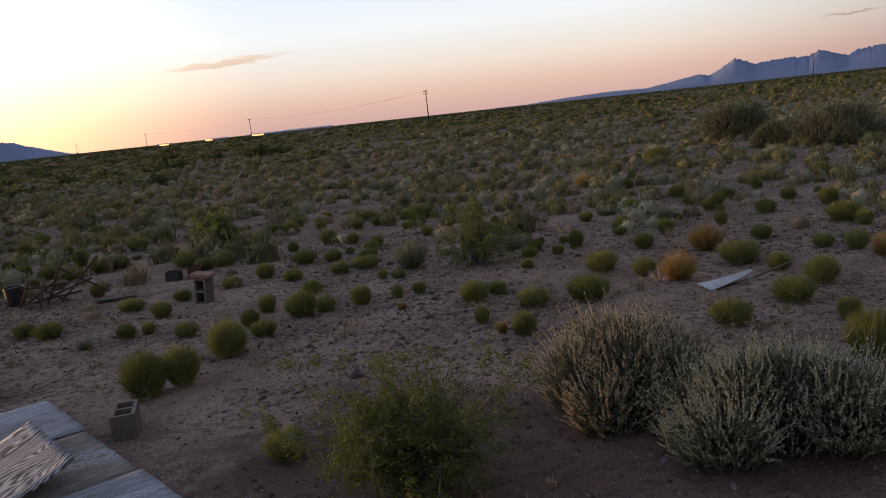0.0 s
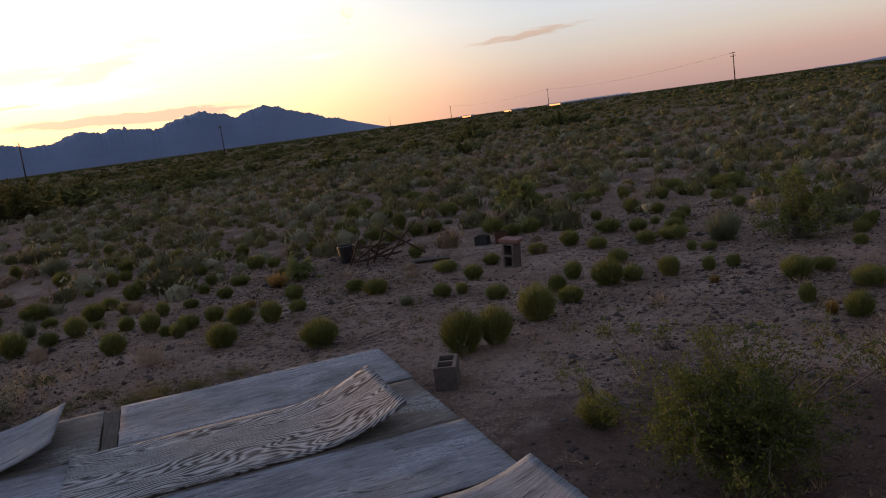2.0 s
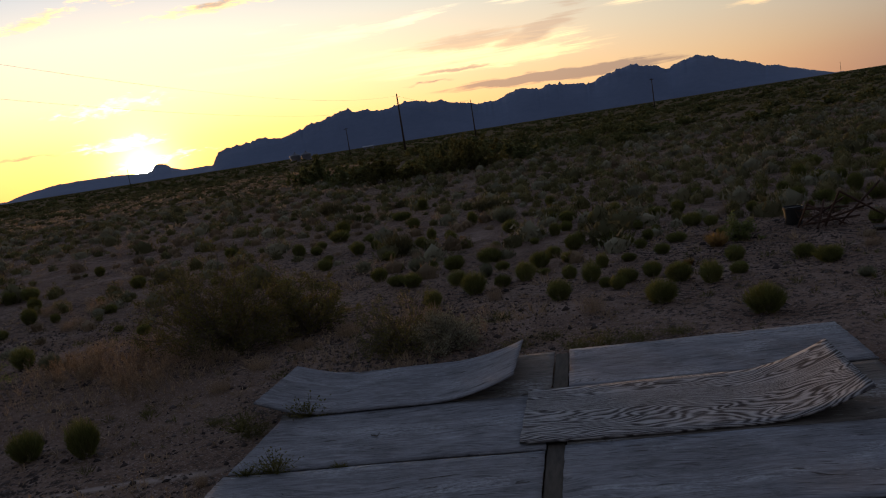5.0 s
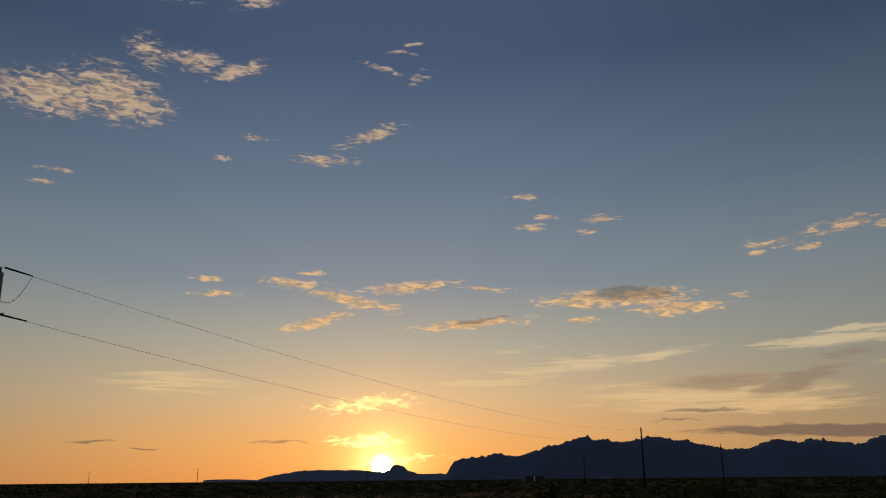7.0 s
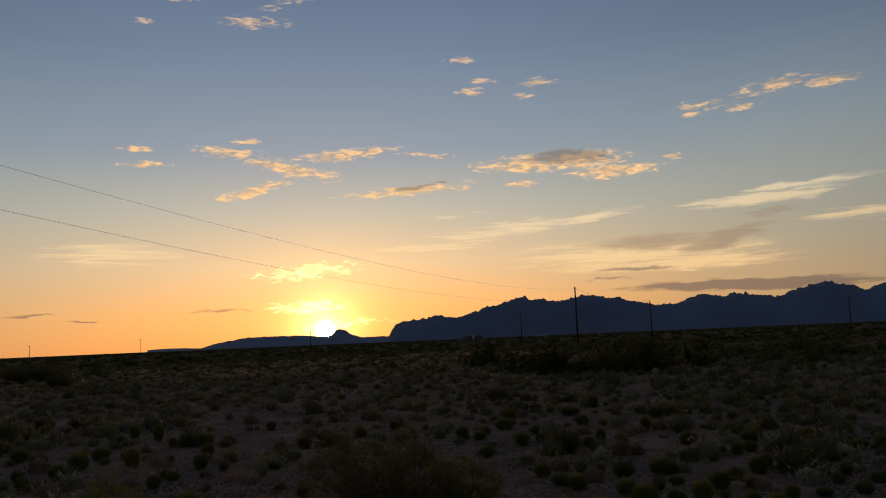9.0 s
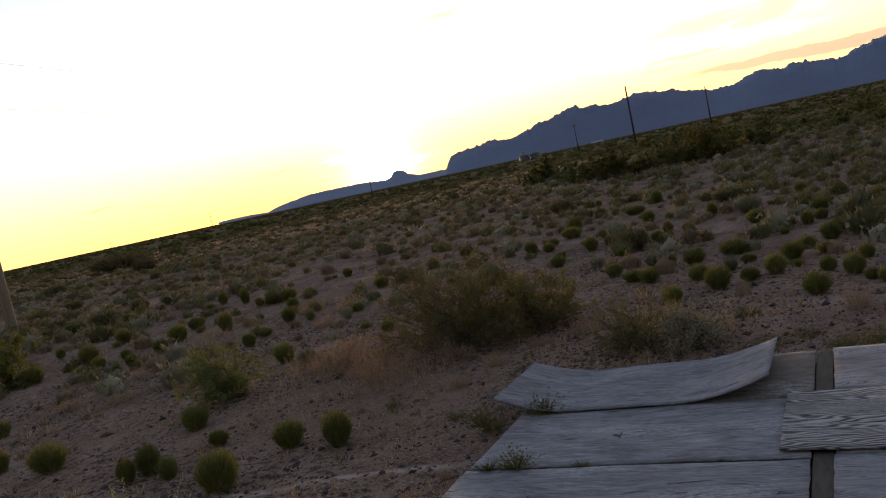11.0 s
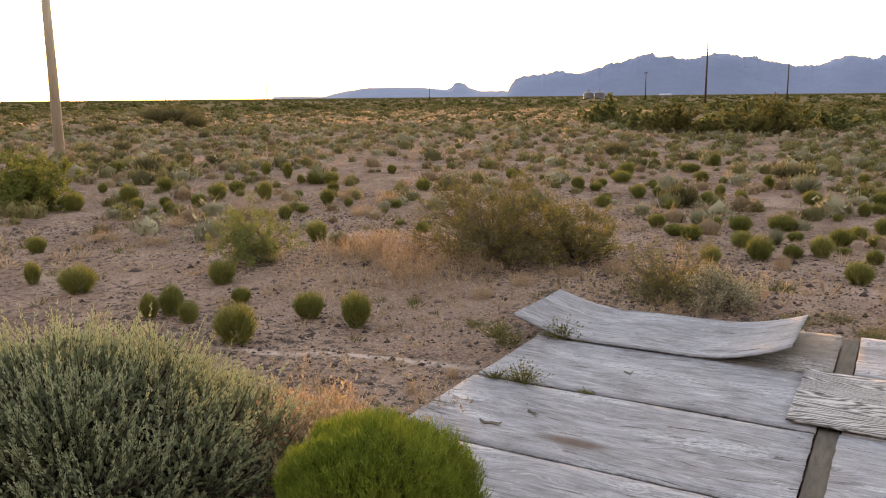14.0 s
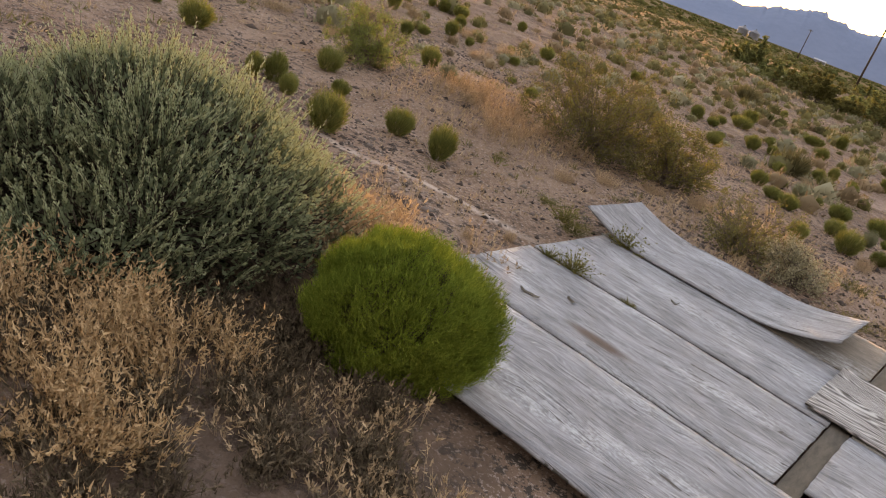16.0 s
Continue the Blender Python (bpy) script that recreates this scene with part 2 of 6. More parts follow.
def finish(m, g, color, rough=0.9, bump=None, strength=0.3, dist=0.02, metal=0.0, spec=0.3):
    b = g.node("ShaderNodeBsdfPrincipled")
    g.put(b.inputs["Base Color"], color if isinstance(color, bpy.types.NodeSocket) else (*color, 1))
    g.put(b.inputs["Roughness"], rough)
    b.inputs["Metallic"].default_value = metal
    b.inputs["Specular IOR Level"].default_value = spec
    if bump is not None:
        n = g.node("ShaderNodeBump")
        n.inputs["Strength"].default_value, n.inputs["Distance"].default_value = strength, dist
        g.put(n.inputs["Height"], bump)
        g.put(b.inputs["Normal"], n.outputs[0])
    g.put(g.node("ShaderNodeOutputMaterial").inputs[0], b.outputs[0])
    return m


def leaf_material(name, low, mid, high, through=0.35, spread=1.0):
    """Foliage: a colour for each leaf and each plant, some light passing through."""
    m, g = material(name)
    geo = g.node("ShaderNodeNewGeometry")
    info = g.node("ShaderNodeObjectInfo")
    patch = g.noise(g.node("ShaderNodeTexCoord").outputs["Object"], 2.2, 3.0)
    pick = g.math("ADD", g.math("MULTIPLY", geo.outputs["Random Per Island"], 0.55 * spread), g.math("MULTIPLY", info.outputs["Random"], 0.30))
    pick = g.math("ADD", pick, g.math("MULTIPLY", g.math("SUBTRACT", patch, 0.35), 0.5))
    c = g.ramp(pick, [(0.05, low), (0.5, mid), (0.95, high)])
    d, t = g.node("ShaderNodeBsdfDiffuse"), g.node("ShaderNodeBsdfTranslucent")
    g.put(d.inputs[0], c)
    g.put(t.inputs[0], c)
    mixer = g.node("ShaderNodeMixShader")
    mixer.inputs[0].default_value = through
    g.put(mixer.inputs[1], d.outputs[0])
    g.put(mixer.inputs[2], t.outputs[0])
    g.put(g.node("ShaderNodeOutputMaterial").inputs[0], mixer.outputs[0])
    return m


def simple(name, low, high, scale=6.0, rough=0.85, metal=0.0, bump=0.2, stretch=(1, 1, 1), dist=0.01):
    m, g = material(name)
    at = g.mapped(g.node("ShaderNodeTexCoord").outputs["Object"], stretch)
    n = g.noise(at, scale, 6.0, 0.65)
    fine = g.noise(at, scale * 9, 3.0, 0.6)
    f = g.math("ADD", g.math("MULTIPLY", n, 0.7), g.math("MULTIPLY", fine, 0.3))
    return finish(m, g, g.ramp(f, [(0.3, low), (0.7, high)]), rough, f, bump, dist, metal)


def ground_material():
    m, g = material("desert_soil")
    at = g.node("ShaderNodeTexCoord").outputs["Object"]
    big = g.noise(at, 0.09, 5.0, 0.6)
    mid = g.noise(at, 0.8, 6.0, 0.62, 0.3)
    grit = g.noise(at, 9.0, 5.0, 0.74)
    fine = g.noise(at, 34.0, 4.0, 0.75)
    soil = g.ramp(mid, [(0.32, (0.115, 0.079, 0.061)), (0.5, (0.210, 0.147, 0.118)), (0.66, (0.305, 0.227, 0.190))])
    soil = g.mix(g.span(big, 0.35, 0.65, 0.0, 0.5), soil, (0.215, 0.150, 0.108))
    crust = g.span(g.noise(at, 0.55, 7.0, 0.7, 1.2), 0.60, 0.70, 0.0, 0.55)
    soil = g.mix(crust, soil, (0.36, 0.295, 0.255))
    gravel = g.math("MULTIPLY", g.span(grit, 0.50, 0.56), g.span(g.noise(at, 0.28, 4.0), 0.38, 0.58, 0.3, 1.0))
    soil = g.mix(g.math("MULTIPLY", gravel, 0.9), soil, (0.050, 0.045, 0.042))
    soil = g.mix(g.span(fine, 0.54, 0.62, 0.0, 0.7), soil, (0.40, 0.325, 0.295))
    # a darker reddish brown patch of soil round the saltbushes
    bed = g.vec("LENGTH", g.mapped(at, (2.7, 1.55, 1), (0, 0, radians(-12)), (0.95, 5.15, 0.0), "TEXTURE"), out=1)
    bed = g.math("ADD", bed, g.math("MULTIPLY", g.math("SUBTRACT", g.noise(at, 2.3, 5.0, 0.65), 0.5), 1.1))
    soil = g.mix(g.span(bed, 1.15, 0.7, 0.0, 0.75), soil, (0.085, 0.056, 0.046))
    # a second dark brown patch beside the large saltbush and the ball bush
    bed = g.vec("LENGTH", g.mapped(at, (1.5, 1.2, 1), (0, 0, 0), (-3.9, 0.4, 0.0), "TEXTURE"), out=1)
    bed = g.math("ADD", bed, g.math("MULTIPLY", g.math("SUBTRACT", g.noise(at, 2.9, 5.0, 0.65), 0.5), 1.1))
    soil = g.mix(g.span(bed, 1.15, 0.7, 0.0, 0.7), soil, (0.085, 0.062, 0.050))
    # a pale worn track across the soil before the deck
    along = g.vec("DOT_PRODUCT", g.vec("SUBTRACT", at, (-7.25, 2.10, 0.0)), (0.667, 0.745, 0.0), 1)
    across = g.vec("DOT_PRODUCT", g.vec("SUBTRACT", at, (-7.25, 2.10, 0.0)), (0.745, -0.667, 0.0), 1)
    across = g.math("ABSOLUTE", g.math("ADD", across, g.math("MULTIPLY", g.math("SUBTRACT", g.noise(at, 1.6, 3.0), 0.5), 0.16)))
    track = g.math("MULTIPLY", g.span(across, 0.11, 0.02), g.span(g.math("ABSOLUTE", along), 1.5, 0.8))
    soil = g.mix(g.math("MULTIPLY", track, g.span(g.noise(at, 5.0, 4.0, 0.7), 0.36, 0.56, 0.25, 0.85)), soil, (0.43, 0.36, 0.32))
    # the plain farther off is matted with low dry growth
    away = g.vec("LENGTH", at, out=1)
    mat = g.ramp(g.noise(at, 0.35, 6.0, 0.7), [(0.35, (0.075, 0.064, 0.032)), (0.65, (0.165, 0.130, 0.075))])
    soil = g.mix(g.math("MULTIPLY", g.span(away, 18.0, 130.0), g.span(g.noise(at, 1.1, 6.0, 0.7), 0.36, 0.58, 0.55, 1.0)), soil, mat)
    h = g.math("ADD", g.math("MULTIPLY", mid, 0.7), g.math("ADD", g.math("MULTIPLY", grit, 0.5), g.math("MULTIPLY", fine, 0.18)))
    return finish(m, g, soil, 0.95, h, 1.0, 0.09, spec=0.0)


def plywood_material(name, pale, dark, bold, stain=None):
    """Weathered grey plywood: long wavy grain, worn pale ridges, stains."""
    m, g = material(name)
    at = g.node("ShaderNodeTexCoord").outputs["Object"]
    raw = at
    shift = g.math("MULTIPLY", g.node("ShaderNodeObjectInfo").outputs["Random"], 37.0)
    at = g.vec("ADD", at, g.xyz(shift, shift, 0.0))
    bend = g.noise(g.mapped(at, (0.42, 1.3, 1)), 1.3, 3.0, 0.5)
    wavy = g.vec("ADD", at, g.xyz(0.0, g.math("MULTIPLY", bend, 0.55), 0.0))
    rings = g.math("ADD", g.math("MULTIPLY", bend, 46.0 if bold else 13.0), g.math("MULTIPLY", g.vec("DOT_PRODUCT", at, (0, 1, 0), 1), 36.0 if bold else 14.0))
    wave = g.math("ADD", g.math("MULTIPLY", g.math("SINE", g.math("MULTIPLY", rings, 4.4 if bold else 3.1)), 0.5), 0.5)
    fibre = g.noise(g.mapped(wavy, (1.3, 22.0, 1)), 2.2, 6.0, 0.70, 0.3)
    hair = g.noise(g.mapped(wavy, (2.2, 95.0, 1)), 2.0, 3.0, 0.6)
    scuff = g.noise(g.mapped(at, (1.0, 1.5, 1)), 26.0, 5.0, 0.75)
    bleach = g.noise(g.mapped(at, (0.8, 2.2, 1)), 1.1, 4.0, 0.55, 0.4)
    blotch = g.noise(g.mapped(at, (0.9, 1.7, 1)), 1.7, 7.0, 0.70, 0.5)
    worn = g.noise(g.mapped(at, (1.6, 4.2, 1)), 2.8, 7.0, 0.70, 0.8)
    grain = g.math("ADD", g.math("MULTIPLY", g.math("SUBTRACT", fibre, 0.5), 0.62), g.math("MULTIPLY", g.math("SUBTRACT", hair, 0.5), 0.62))
    f = g.math("ADD", g.math("MULTIPLY", wave, 0.40 if bold else 0.03), g.math("ADD", grain, g.math("MULTIPLY", worn, 0.26 if bold else 0.42)))
    f = g.math("ADD", f, g.math("MULTIPLY", blotch, 0.28 if bold else 0.60))
    c = g.ramp(f, [(0.28, dark), (0.48, tuple((a + b) / 2 for a, b in zip(dark, pale))), (0.68, pale)])
    c = g.mix(g.span(blotch, 0.54, 0.72, 0.0, 0.45), c, tuple(0.75 * v for v in dark))
    flecks = g.math("MULTIPLY", g.span(g.noise(g.mapped(wavy, (4.5, 24.0, 1)), 2.0, 4.0, 0.65, 0.6), 0.60, 0.68), g.span(worn, 0.46, 0.60))
    c = g.mix(g.math("MULTIPLY", flecks, 0.6), c, (0.46, 0.455, 0.45))
    rubbed = g.math("MULTIPLY", g.span(bleach, 0.50, 0.66), g.span(g.math("ADD", scuff, g.math("MULTIPLY", g.math("SUBTRACT", fibre, 0.5), 0.6)), 0.40, 0.64))
    c = g.mix(g.math("MULTIPLY", rubbed, 0.2 if bold else 0.66), c, (0.425, 0.455, 0.49))
    if stain:
        spot = g.vec("LENGTH", g.mapped(g.vec("ADD", raw, g.vec("MULTIPLY", g.node("ShaderNodeTexNoise").outputs["Color"], (0.02, 0.02, 0))), (0.30, 0.085, 1), (0, 0, 0), stain, "TEXTURE"), out=1)
        c = g.mix(g.span(spot, 1.15, 0.35, 0.0, 0.85), c, (0.075, 0.050, 0.036))
    cracks = g.span(g.noise(g.mapped(wavy, (3.0, 40.0, 1)), 1.0, 3.0, 0.6), 0.62, 0.67, 0.0, 0.9)
    c = g.mix(cracks, c, (0.05, 0.045, 0.04))
    return finish(m, g, c, 0.9, f, 0.55, 0.010, spec=0.15)


M_GROUND = ground_material()
M_PLY = plywood_material("grey_plywood", (0.284, 0.292, 0.322), (0.066, 0.066, 0.072), False)
M_PLY_STAIN = plywood_material("stained_grey_plywood", (0.284, 0.292, 0.322), (0.066, 0.066, 0.072), False, (-0.08, -0.27, 0.0))
M_PLY_BOLD = plywood_material("bold_grain_plywood", (0.40, 0.392, 0.395), (0.052, 0.046, 0.046), True)
# a darker, browner plywood for the two sheets that lie under curled ones
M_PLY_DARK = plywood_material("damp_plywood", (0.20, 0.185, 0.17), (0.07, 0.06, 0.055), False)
M_JOIST = simple("old_joist_wood", (0.032, 0.027, 0.022), (0.105, 0.088, 0.070), 5.0, 0.9, 0, 0.5, (1, 6, 1))
M_POLE = simple("weathered_pole_wood", (0.32, 0.275, 0.22), (0.52, 0.46, 0.38), 3.0, 0.85, 0, 0.5, (5, 5, 0.4), 0.02)
# darkened copy of the pole wood: the far poles' backlit silhouette in its colour
M_POLE_DARK = simple("creosoted_pole_wood", (0.035, 0.026, 0.020), (0.075, 0.056, 0.042), 3.0, 0.85, 0, 0.4, (5, 5, 0.4), 0.02)
M_WIRE = simple("wire_metal", (0.06, 0.06, 0.06), (0.10, 0.10, 0.10), 3.0, 0.5, 0.6)
M_BLOCK = simple("cinder_block", (0.075, 0.062, 0.055), (0.155, 0.132, 0.118), 9.0, 0.95, 0, 0.6)
M_CAP = simple("red_cap_block", (0.17, 0.088, 0.075), (0.27, 0.15, 0.13), 9.0, 0.95, 0, 0.5)
M_RUST = simple("rusty_iron", (0.035, 0.022, 0.018), (0.11, 0.06, 0.04), 12.0, 0.8, 0.3, 0.4)
M_BLACK = simple("black_plastic", (0.012, 0.012, 0.013), (0.03, 0.03, 0.03), 8.0, 0.5, 0, 0.15)
M_BROWN = simple("rusty_brown_tin", (0.055, 0.025, 0.018), (0.13, 0.06, 0.04), 7.0, 0.75, 0.3, 0.3)
M_TIN = simple("galvanised_tin", (0.34, 0.35, 0.37), (0.55, 0.56, 0.58), 4.0, 0.45, 0.35, 0.1)
M_ROOF = simple("pale_shed_roof", (0.26, 0.29, 0.34), (0.36, 0.39, 0.44), 0.2, 0.6)
M_SHED = simple("shed_wall", (0.20, 0.19, 0.19), (0.30, 0.29, 0.28), 0.3, 0.8)
M_BIN = simple("grey_bin_metal", (0.10, 0.11, 0.13), (0.18, 0.19, 0.22), 0.5, 0.6, 0.3)
# not a light source: emission gives the orange sun glint on far windows
M_GLOW, g = material("orange_window_light")
lamp = g.node("ShaderNodeEmission")
lamp.inputs[0].default_value, lamp.inputs[1].default_value = (1.0, 0.36, 0.12, 1), 0.55
g.put(g.node("ShaderNodeOutputMaterial").inputs[0], lamp.outputs[0])
M_TWIG = simple("dark_dead_twig", (0.028, 0.021, 0.016), (0.075, 0.058, 0.045), 14.0, 0.9)
M_STEM = simple("grey_stem", (0.07, 0.055, 0.045), (0.17, 0.14, 0.115), 14.0, 0.9)
M_SNAKE = leaf_material("snakeweed_leaf", (0.078, 0.088, 0.027), (0.162, 0.172, 0.054), (0.275, 0.272, 0.102), 0.28, 1.0)
M_BALL = leaf_material("bright_snakeweed_leaf", (0.064, 0.098, 0.018), (0.158, 0.208, 0.037), (0.325, 0.375, 0.080), 0.2, 0.9)
M_SAGE = leaf_material("saltbush_leaf", (0.135, 0.145, 0.092), (0.245, 0.252, 0.165), (0.38, 0.375, 0.26), 0.12, 0.4)
M_SAGE_GREEN = leaf_material("green_saltbush_leaf", (0.125, 0.155, 0.098), (0.205, 0.245, 0.160), (0.32, 0.355, 0.245), 0.2, 0.5)
M_SAGE_TIP = leaf_material("pale_saltbush_tip", (0.255, 0.295, 0.185), (0.36, 0.40, 0.26), (0.49, 0.51, 0.35), 0.22, 0.4)
M_SEED = leaf_material("pale_seed_spike", (0.36, 0.31, 0.215), (0.52, 0.455, 0.33), (0.66, 0.59, 0.45), 0.25, 0.5)
M_THICKET = leaf_material("dark_thicket_leaf", (0.085, 0.096, 0.040), (0.150, 0.164, 0.070), (0.24, 0.248, 0.115), 0.42)
M_MESQ = leaf_material("mesquite_leaf", (0.062, 0.080, 0.022), (0.126, 0.150, 0.043), (0.225, 0.242, 0.080), 0.42, 1.0)
M_PALEGREEN = leaf_material("pale_green_leaf", (0.085, 0.105, 0.035), (0.155, 0.185, 0.065), (0.25, 0.27, 0.11), 0.45, 1.0)
M_SAGE_PALE = leaf_material("silver_green_spike", (0.31, 0.315, 0.22), (0.45, 0.45, 0.335), (0.60, 0.585, 0.46), 0.25, 0.5)
M_CREO = leaf_material("creosote_leaf", (0.072, 0.070, 0.026), (0.128, 0.122, 0.046), (0.21, 0.19, 0.08), 0.4)
M_DRY = leaf_material("dry_grass", (0.19, 0.135, 0.088), (0.33, 0.245, 0.165), (0.52, 0.39, 0.255), 0.25, 1.0)
M_PLUME = leaf_material("golden_plume_grass", (0.25, 0.165, 0.095), (0.45, 0.315, 0.185), (0.66, 0.50, 0.32), 0.35, 1.0)
M_GOLD = leaf_material("golden_dry_brush", (0.17, 0.105, 0.035), (0.29, 0.185, 0.065), (0.42, 0.29, 0.12), 0.45)
M_BRUSH = leaf_material("dark_twiggy_leaf", (0.066, 0.064, 0.033), (0.124, 0.118, 0.062), (0.21, 0.19, 0.112), 0.2, 1.0)
M_SCRUB = leaf_material("olive_scrub_leaf", (0.064, 0.062, 0.027), (0.142, 0.133, 0.058), (0.26, 0.23, 0.118), 0.28, 1.0)
M_FAR = leaf_material("far_scrub_leaf", (0.08, 0.078, 0.033), (0.158, 0.142, 0.065), (0.28, 0.235, 0.135), 0.15, 1.0)
M_FARDARK = leaf_material("far_creosote_leaf", (0.055, 0.060, 0.023), (0.092, 0.096, 0.038), (0.14, 0.135, 0.06), 0.1, 1.0)
M_SCRUB_GREY = leaf_material("grey_green_scrub_leaf", (0.13, 0.128, 0.085), (0.25, 0.24, 0.165), (0.42, 0.39, 0.285), 0.2, 0.9)
M_SCRUB_TAN = leaf_material("tan_scrub_twig", (0.11, 0.085, 0.055), (0.25, 0.19, 0.125), (0.43, 0.34, 0.24), 0.25, 0.9)
M_OLDGRASS = leaf_material("old_grey_grass", (0.050, 0.040, 0.030), (0.095, 0.076, 0.055), (0.20, 0.16, 0.115), 0.15, 1.0)
M_PEBBLE = leaf_material("pebbles", (0.036, 0.031, 0.030), (0.095, 0.078, 0.071), (0.26, 0.22, 0.2), 0.0)
# the blue of the distant haze is mixed into the mountains' base colour
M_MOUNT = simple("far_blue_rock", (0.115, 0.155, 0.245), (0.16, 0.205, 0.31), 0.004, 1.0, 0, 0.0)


# ---- mesh helpers ----
rng = np.random.default_rng(7)


def mesh_of(name, verts, faces, mat, smooth=False):
    verts, faces = np.asarray(verts, np.float32), np.asarray(faces, np.int32)
    me = bpy.data.meshes.new(name)
    k = faces.shape[1]
    me.vertices.add(len(verts))
    me.vertices.foreach_set("co", verts.ravel())
    me.loops.add(faces.size)
    me.loops.foreach_set("vertex_index", faces.ravel())
    me.polygons.add(len(faces))
    me.polygons.foreach_set("loop_start", np.arange(0, faces.size, k, dtype=np.int32))
    me.polygons.foreach_set("loop_total", np.full(len(faces), k, np.int32))
    if smooth:
        me.polygons.foreach_set("use_smooth", np.ones(len(faces), bool))
    me.update(calc_edges=True)
    me.materials.append(mat)
    return me


def part(name, bm, mat, parent=None, label="", smooth=False):
    """Links a bmesh or a mesh as one object under a thing."""
    if isinstance(bm, bmesh.types.BMesh):
        me = bpy.data.meshes.new(name)
        bm.to_mesh(me)
        bm.free()
        me.materials.append(mat)
        if smooth:
            for p in me.polygons:
                p.use_smooth = True
    else:
        me = bm
    ob = new(name, me)
    if parent is not None:
        ob.parent = parent
    if label:
        ob["label"] = label
    return ob


def box(bm, size, at=(0, 0, 0), rot=(0, 0, 0), bevel=0.0):
    m = pose(*at, *rot) @ Matrix.Diagonal((*size, 1))
    made = bmesh.ops.create_cube(bm, size=1.0, matrix=m)["verts"]
    if bevel:
        edges = list({e for v in made for e in v.link_edges})
        bmesh.ops.bevel(bm, geom=edges, offset=bevel, segments=2, affect="EDGES", profile=0.6)
    return bm


def rod(bm, a, b, r0, r1=None, sides=8):
    a, b = Vector(a), Vector(b)
    m = Matrix.Translation((a + b) / 2) @ (b - a).to_track_quat("Z", "Y").to_matrix().to_4x4()
    bmesh.ops.create_cone(bm, cap_ends=True, segments=sides, radius1=r0, radius2=r0 if r1 is None else r1, depth=(b - a).length, matrix=m)
    return bm


def unit(v):
    return v / np.maximum(np.linalg.norm(v, axis=1, keepdims=True), 1e-9)


def slivers(base, tip, width):
    """The thinnest blades: one triangle each."""
    n = len(base)
    side = unit(np.cross(tip - base, rng.normal(size=(n, 3)))) * np.reshape(width, (-1, 1)) * 0.6
    v = np.stack([base - side, base + side, tip], 1).reshape(-1, 3)
    return v, np.arange(3 * n).reshape(-1, 3)


def blades(base, tip, width, sag=0.0):
    """Thin tapering blades from base to tip: three triangles each."""
    n = len(base)
    along = tip - base
    side = unit(np.cross(along, rng.normal(size=(n, 3)))) * np.reshape(width, (-1, 1)) * 0.5
    mid = base + along * 0.55
    mid[:, 2] += sag * np.linalg.norm(along, axis=1)
    v = np.stack([base - side * 0.7, base + side * 0.7, mid - side, mid + side, tip], 1).reshape(-1, 3)
    f = (np.arange(n)[:, None, None] * 5 + np.array([[0, 1, 2], [1, 3, 2], [2, 3, 4]])).reshape(-1, 3)
    return v, f


def leaves(at, size, aim=None, loose=0.6, slim=0.28):
    """Small diamond leaves: two triangles each."""
    n = len(at)
    d = unit(rng.normal(size=(n, 3)) if aim is None else aim + rng.normal(size=(n, 3)) * loose)
    s = unit(np.cross(d, rng.normal(size=(n, 3))))
    size = np.reshape(size, (-1, 1)) * np.ones((n, 1))
    v = np.stack([at, at + d * size * 0.5 + s * size * slim, at + d * size, at + d * size * 0.5 - s * size * slim], 1).reshape(-1, 3)
    f = (np.arange(n)[:, None, None] * 4 + np.array([[0, 1, 2], [0, 2, 3]])).reshape(-1, 3)
    return v, f


def tubes(a, b, r0, r1):
    """Three-sided twigs from a to b."""
    n = len(a)
    d = unit(b - a)
    s = unit(np.cross(d, np.tile((0.31, 0.52, 0.79), (n, 1))))
    t = np.cross(d, s)
    ring = []
    for end, r in ((a, r0), (b, r1)):
        for k in range(3):
            q = 2.0944 * k
            ring.append(end + (s * math.cos(q) + t * math.sin(q)) * np.reshape(r, (-1, 1)))
    v = np.stack(ring, 1).reshape(-1, 3)
    quad = np.array([[0, 1, 4, 3], [1, 2, 5, 4], [2, 0, 3, 5]])
    f = (np.arange(n)[:, None, None] * 6 + quad).reshape(-1, 4)
    return v, f


def join(*pieces):
    vs, fs, n = [], [], 0
    for v, f in pieces:
        vs.append(v)
        fs.append(f + n)
        n += len(v)
    return np.concatenate(vs), np.concatenate(fs)


# ---- the ground, one sheet to the horizon ----
def ground_height(x, y):
    """Gentle hummocks; flat where the boards lie."""
    z = 0.035 * np.sin(x * 1.3 + 0.7 * np.sin(y * 0.9)) * np.cos(y * 1.1 + 0.5) + 0.02 * np.sin(x * 3.1 + y * 2.3) * np.sin(y * 3.7 - x)
    r = np.hypot(x, y)
    z = z + 0.10 * np.sin(x * 0.21 + 1.0) * np.sin(y * 0.17) * np.clip((r - 12) / 20, 0, 1)
    u, v = x * 0.829 + y * 0.559, -x * 0.559 + y * 0.829
    flat_u = np.clip(np.maximum(np.abs(u + 0.9) - 2.9, 0) / 0.8, 0, 1)
    flat_v = np.clip(np.maximum(np.abs(v - 5.6) - 2.8, 0) / 0.8, 0, 1)
    keep = np.maximum(flat_u, flat_v)
    return z * keep * np.clip(1 - (r - 200) / 400, 0, 1)


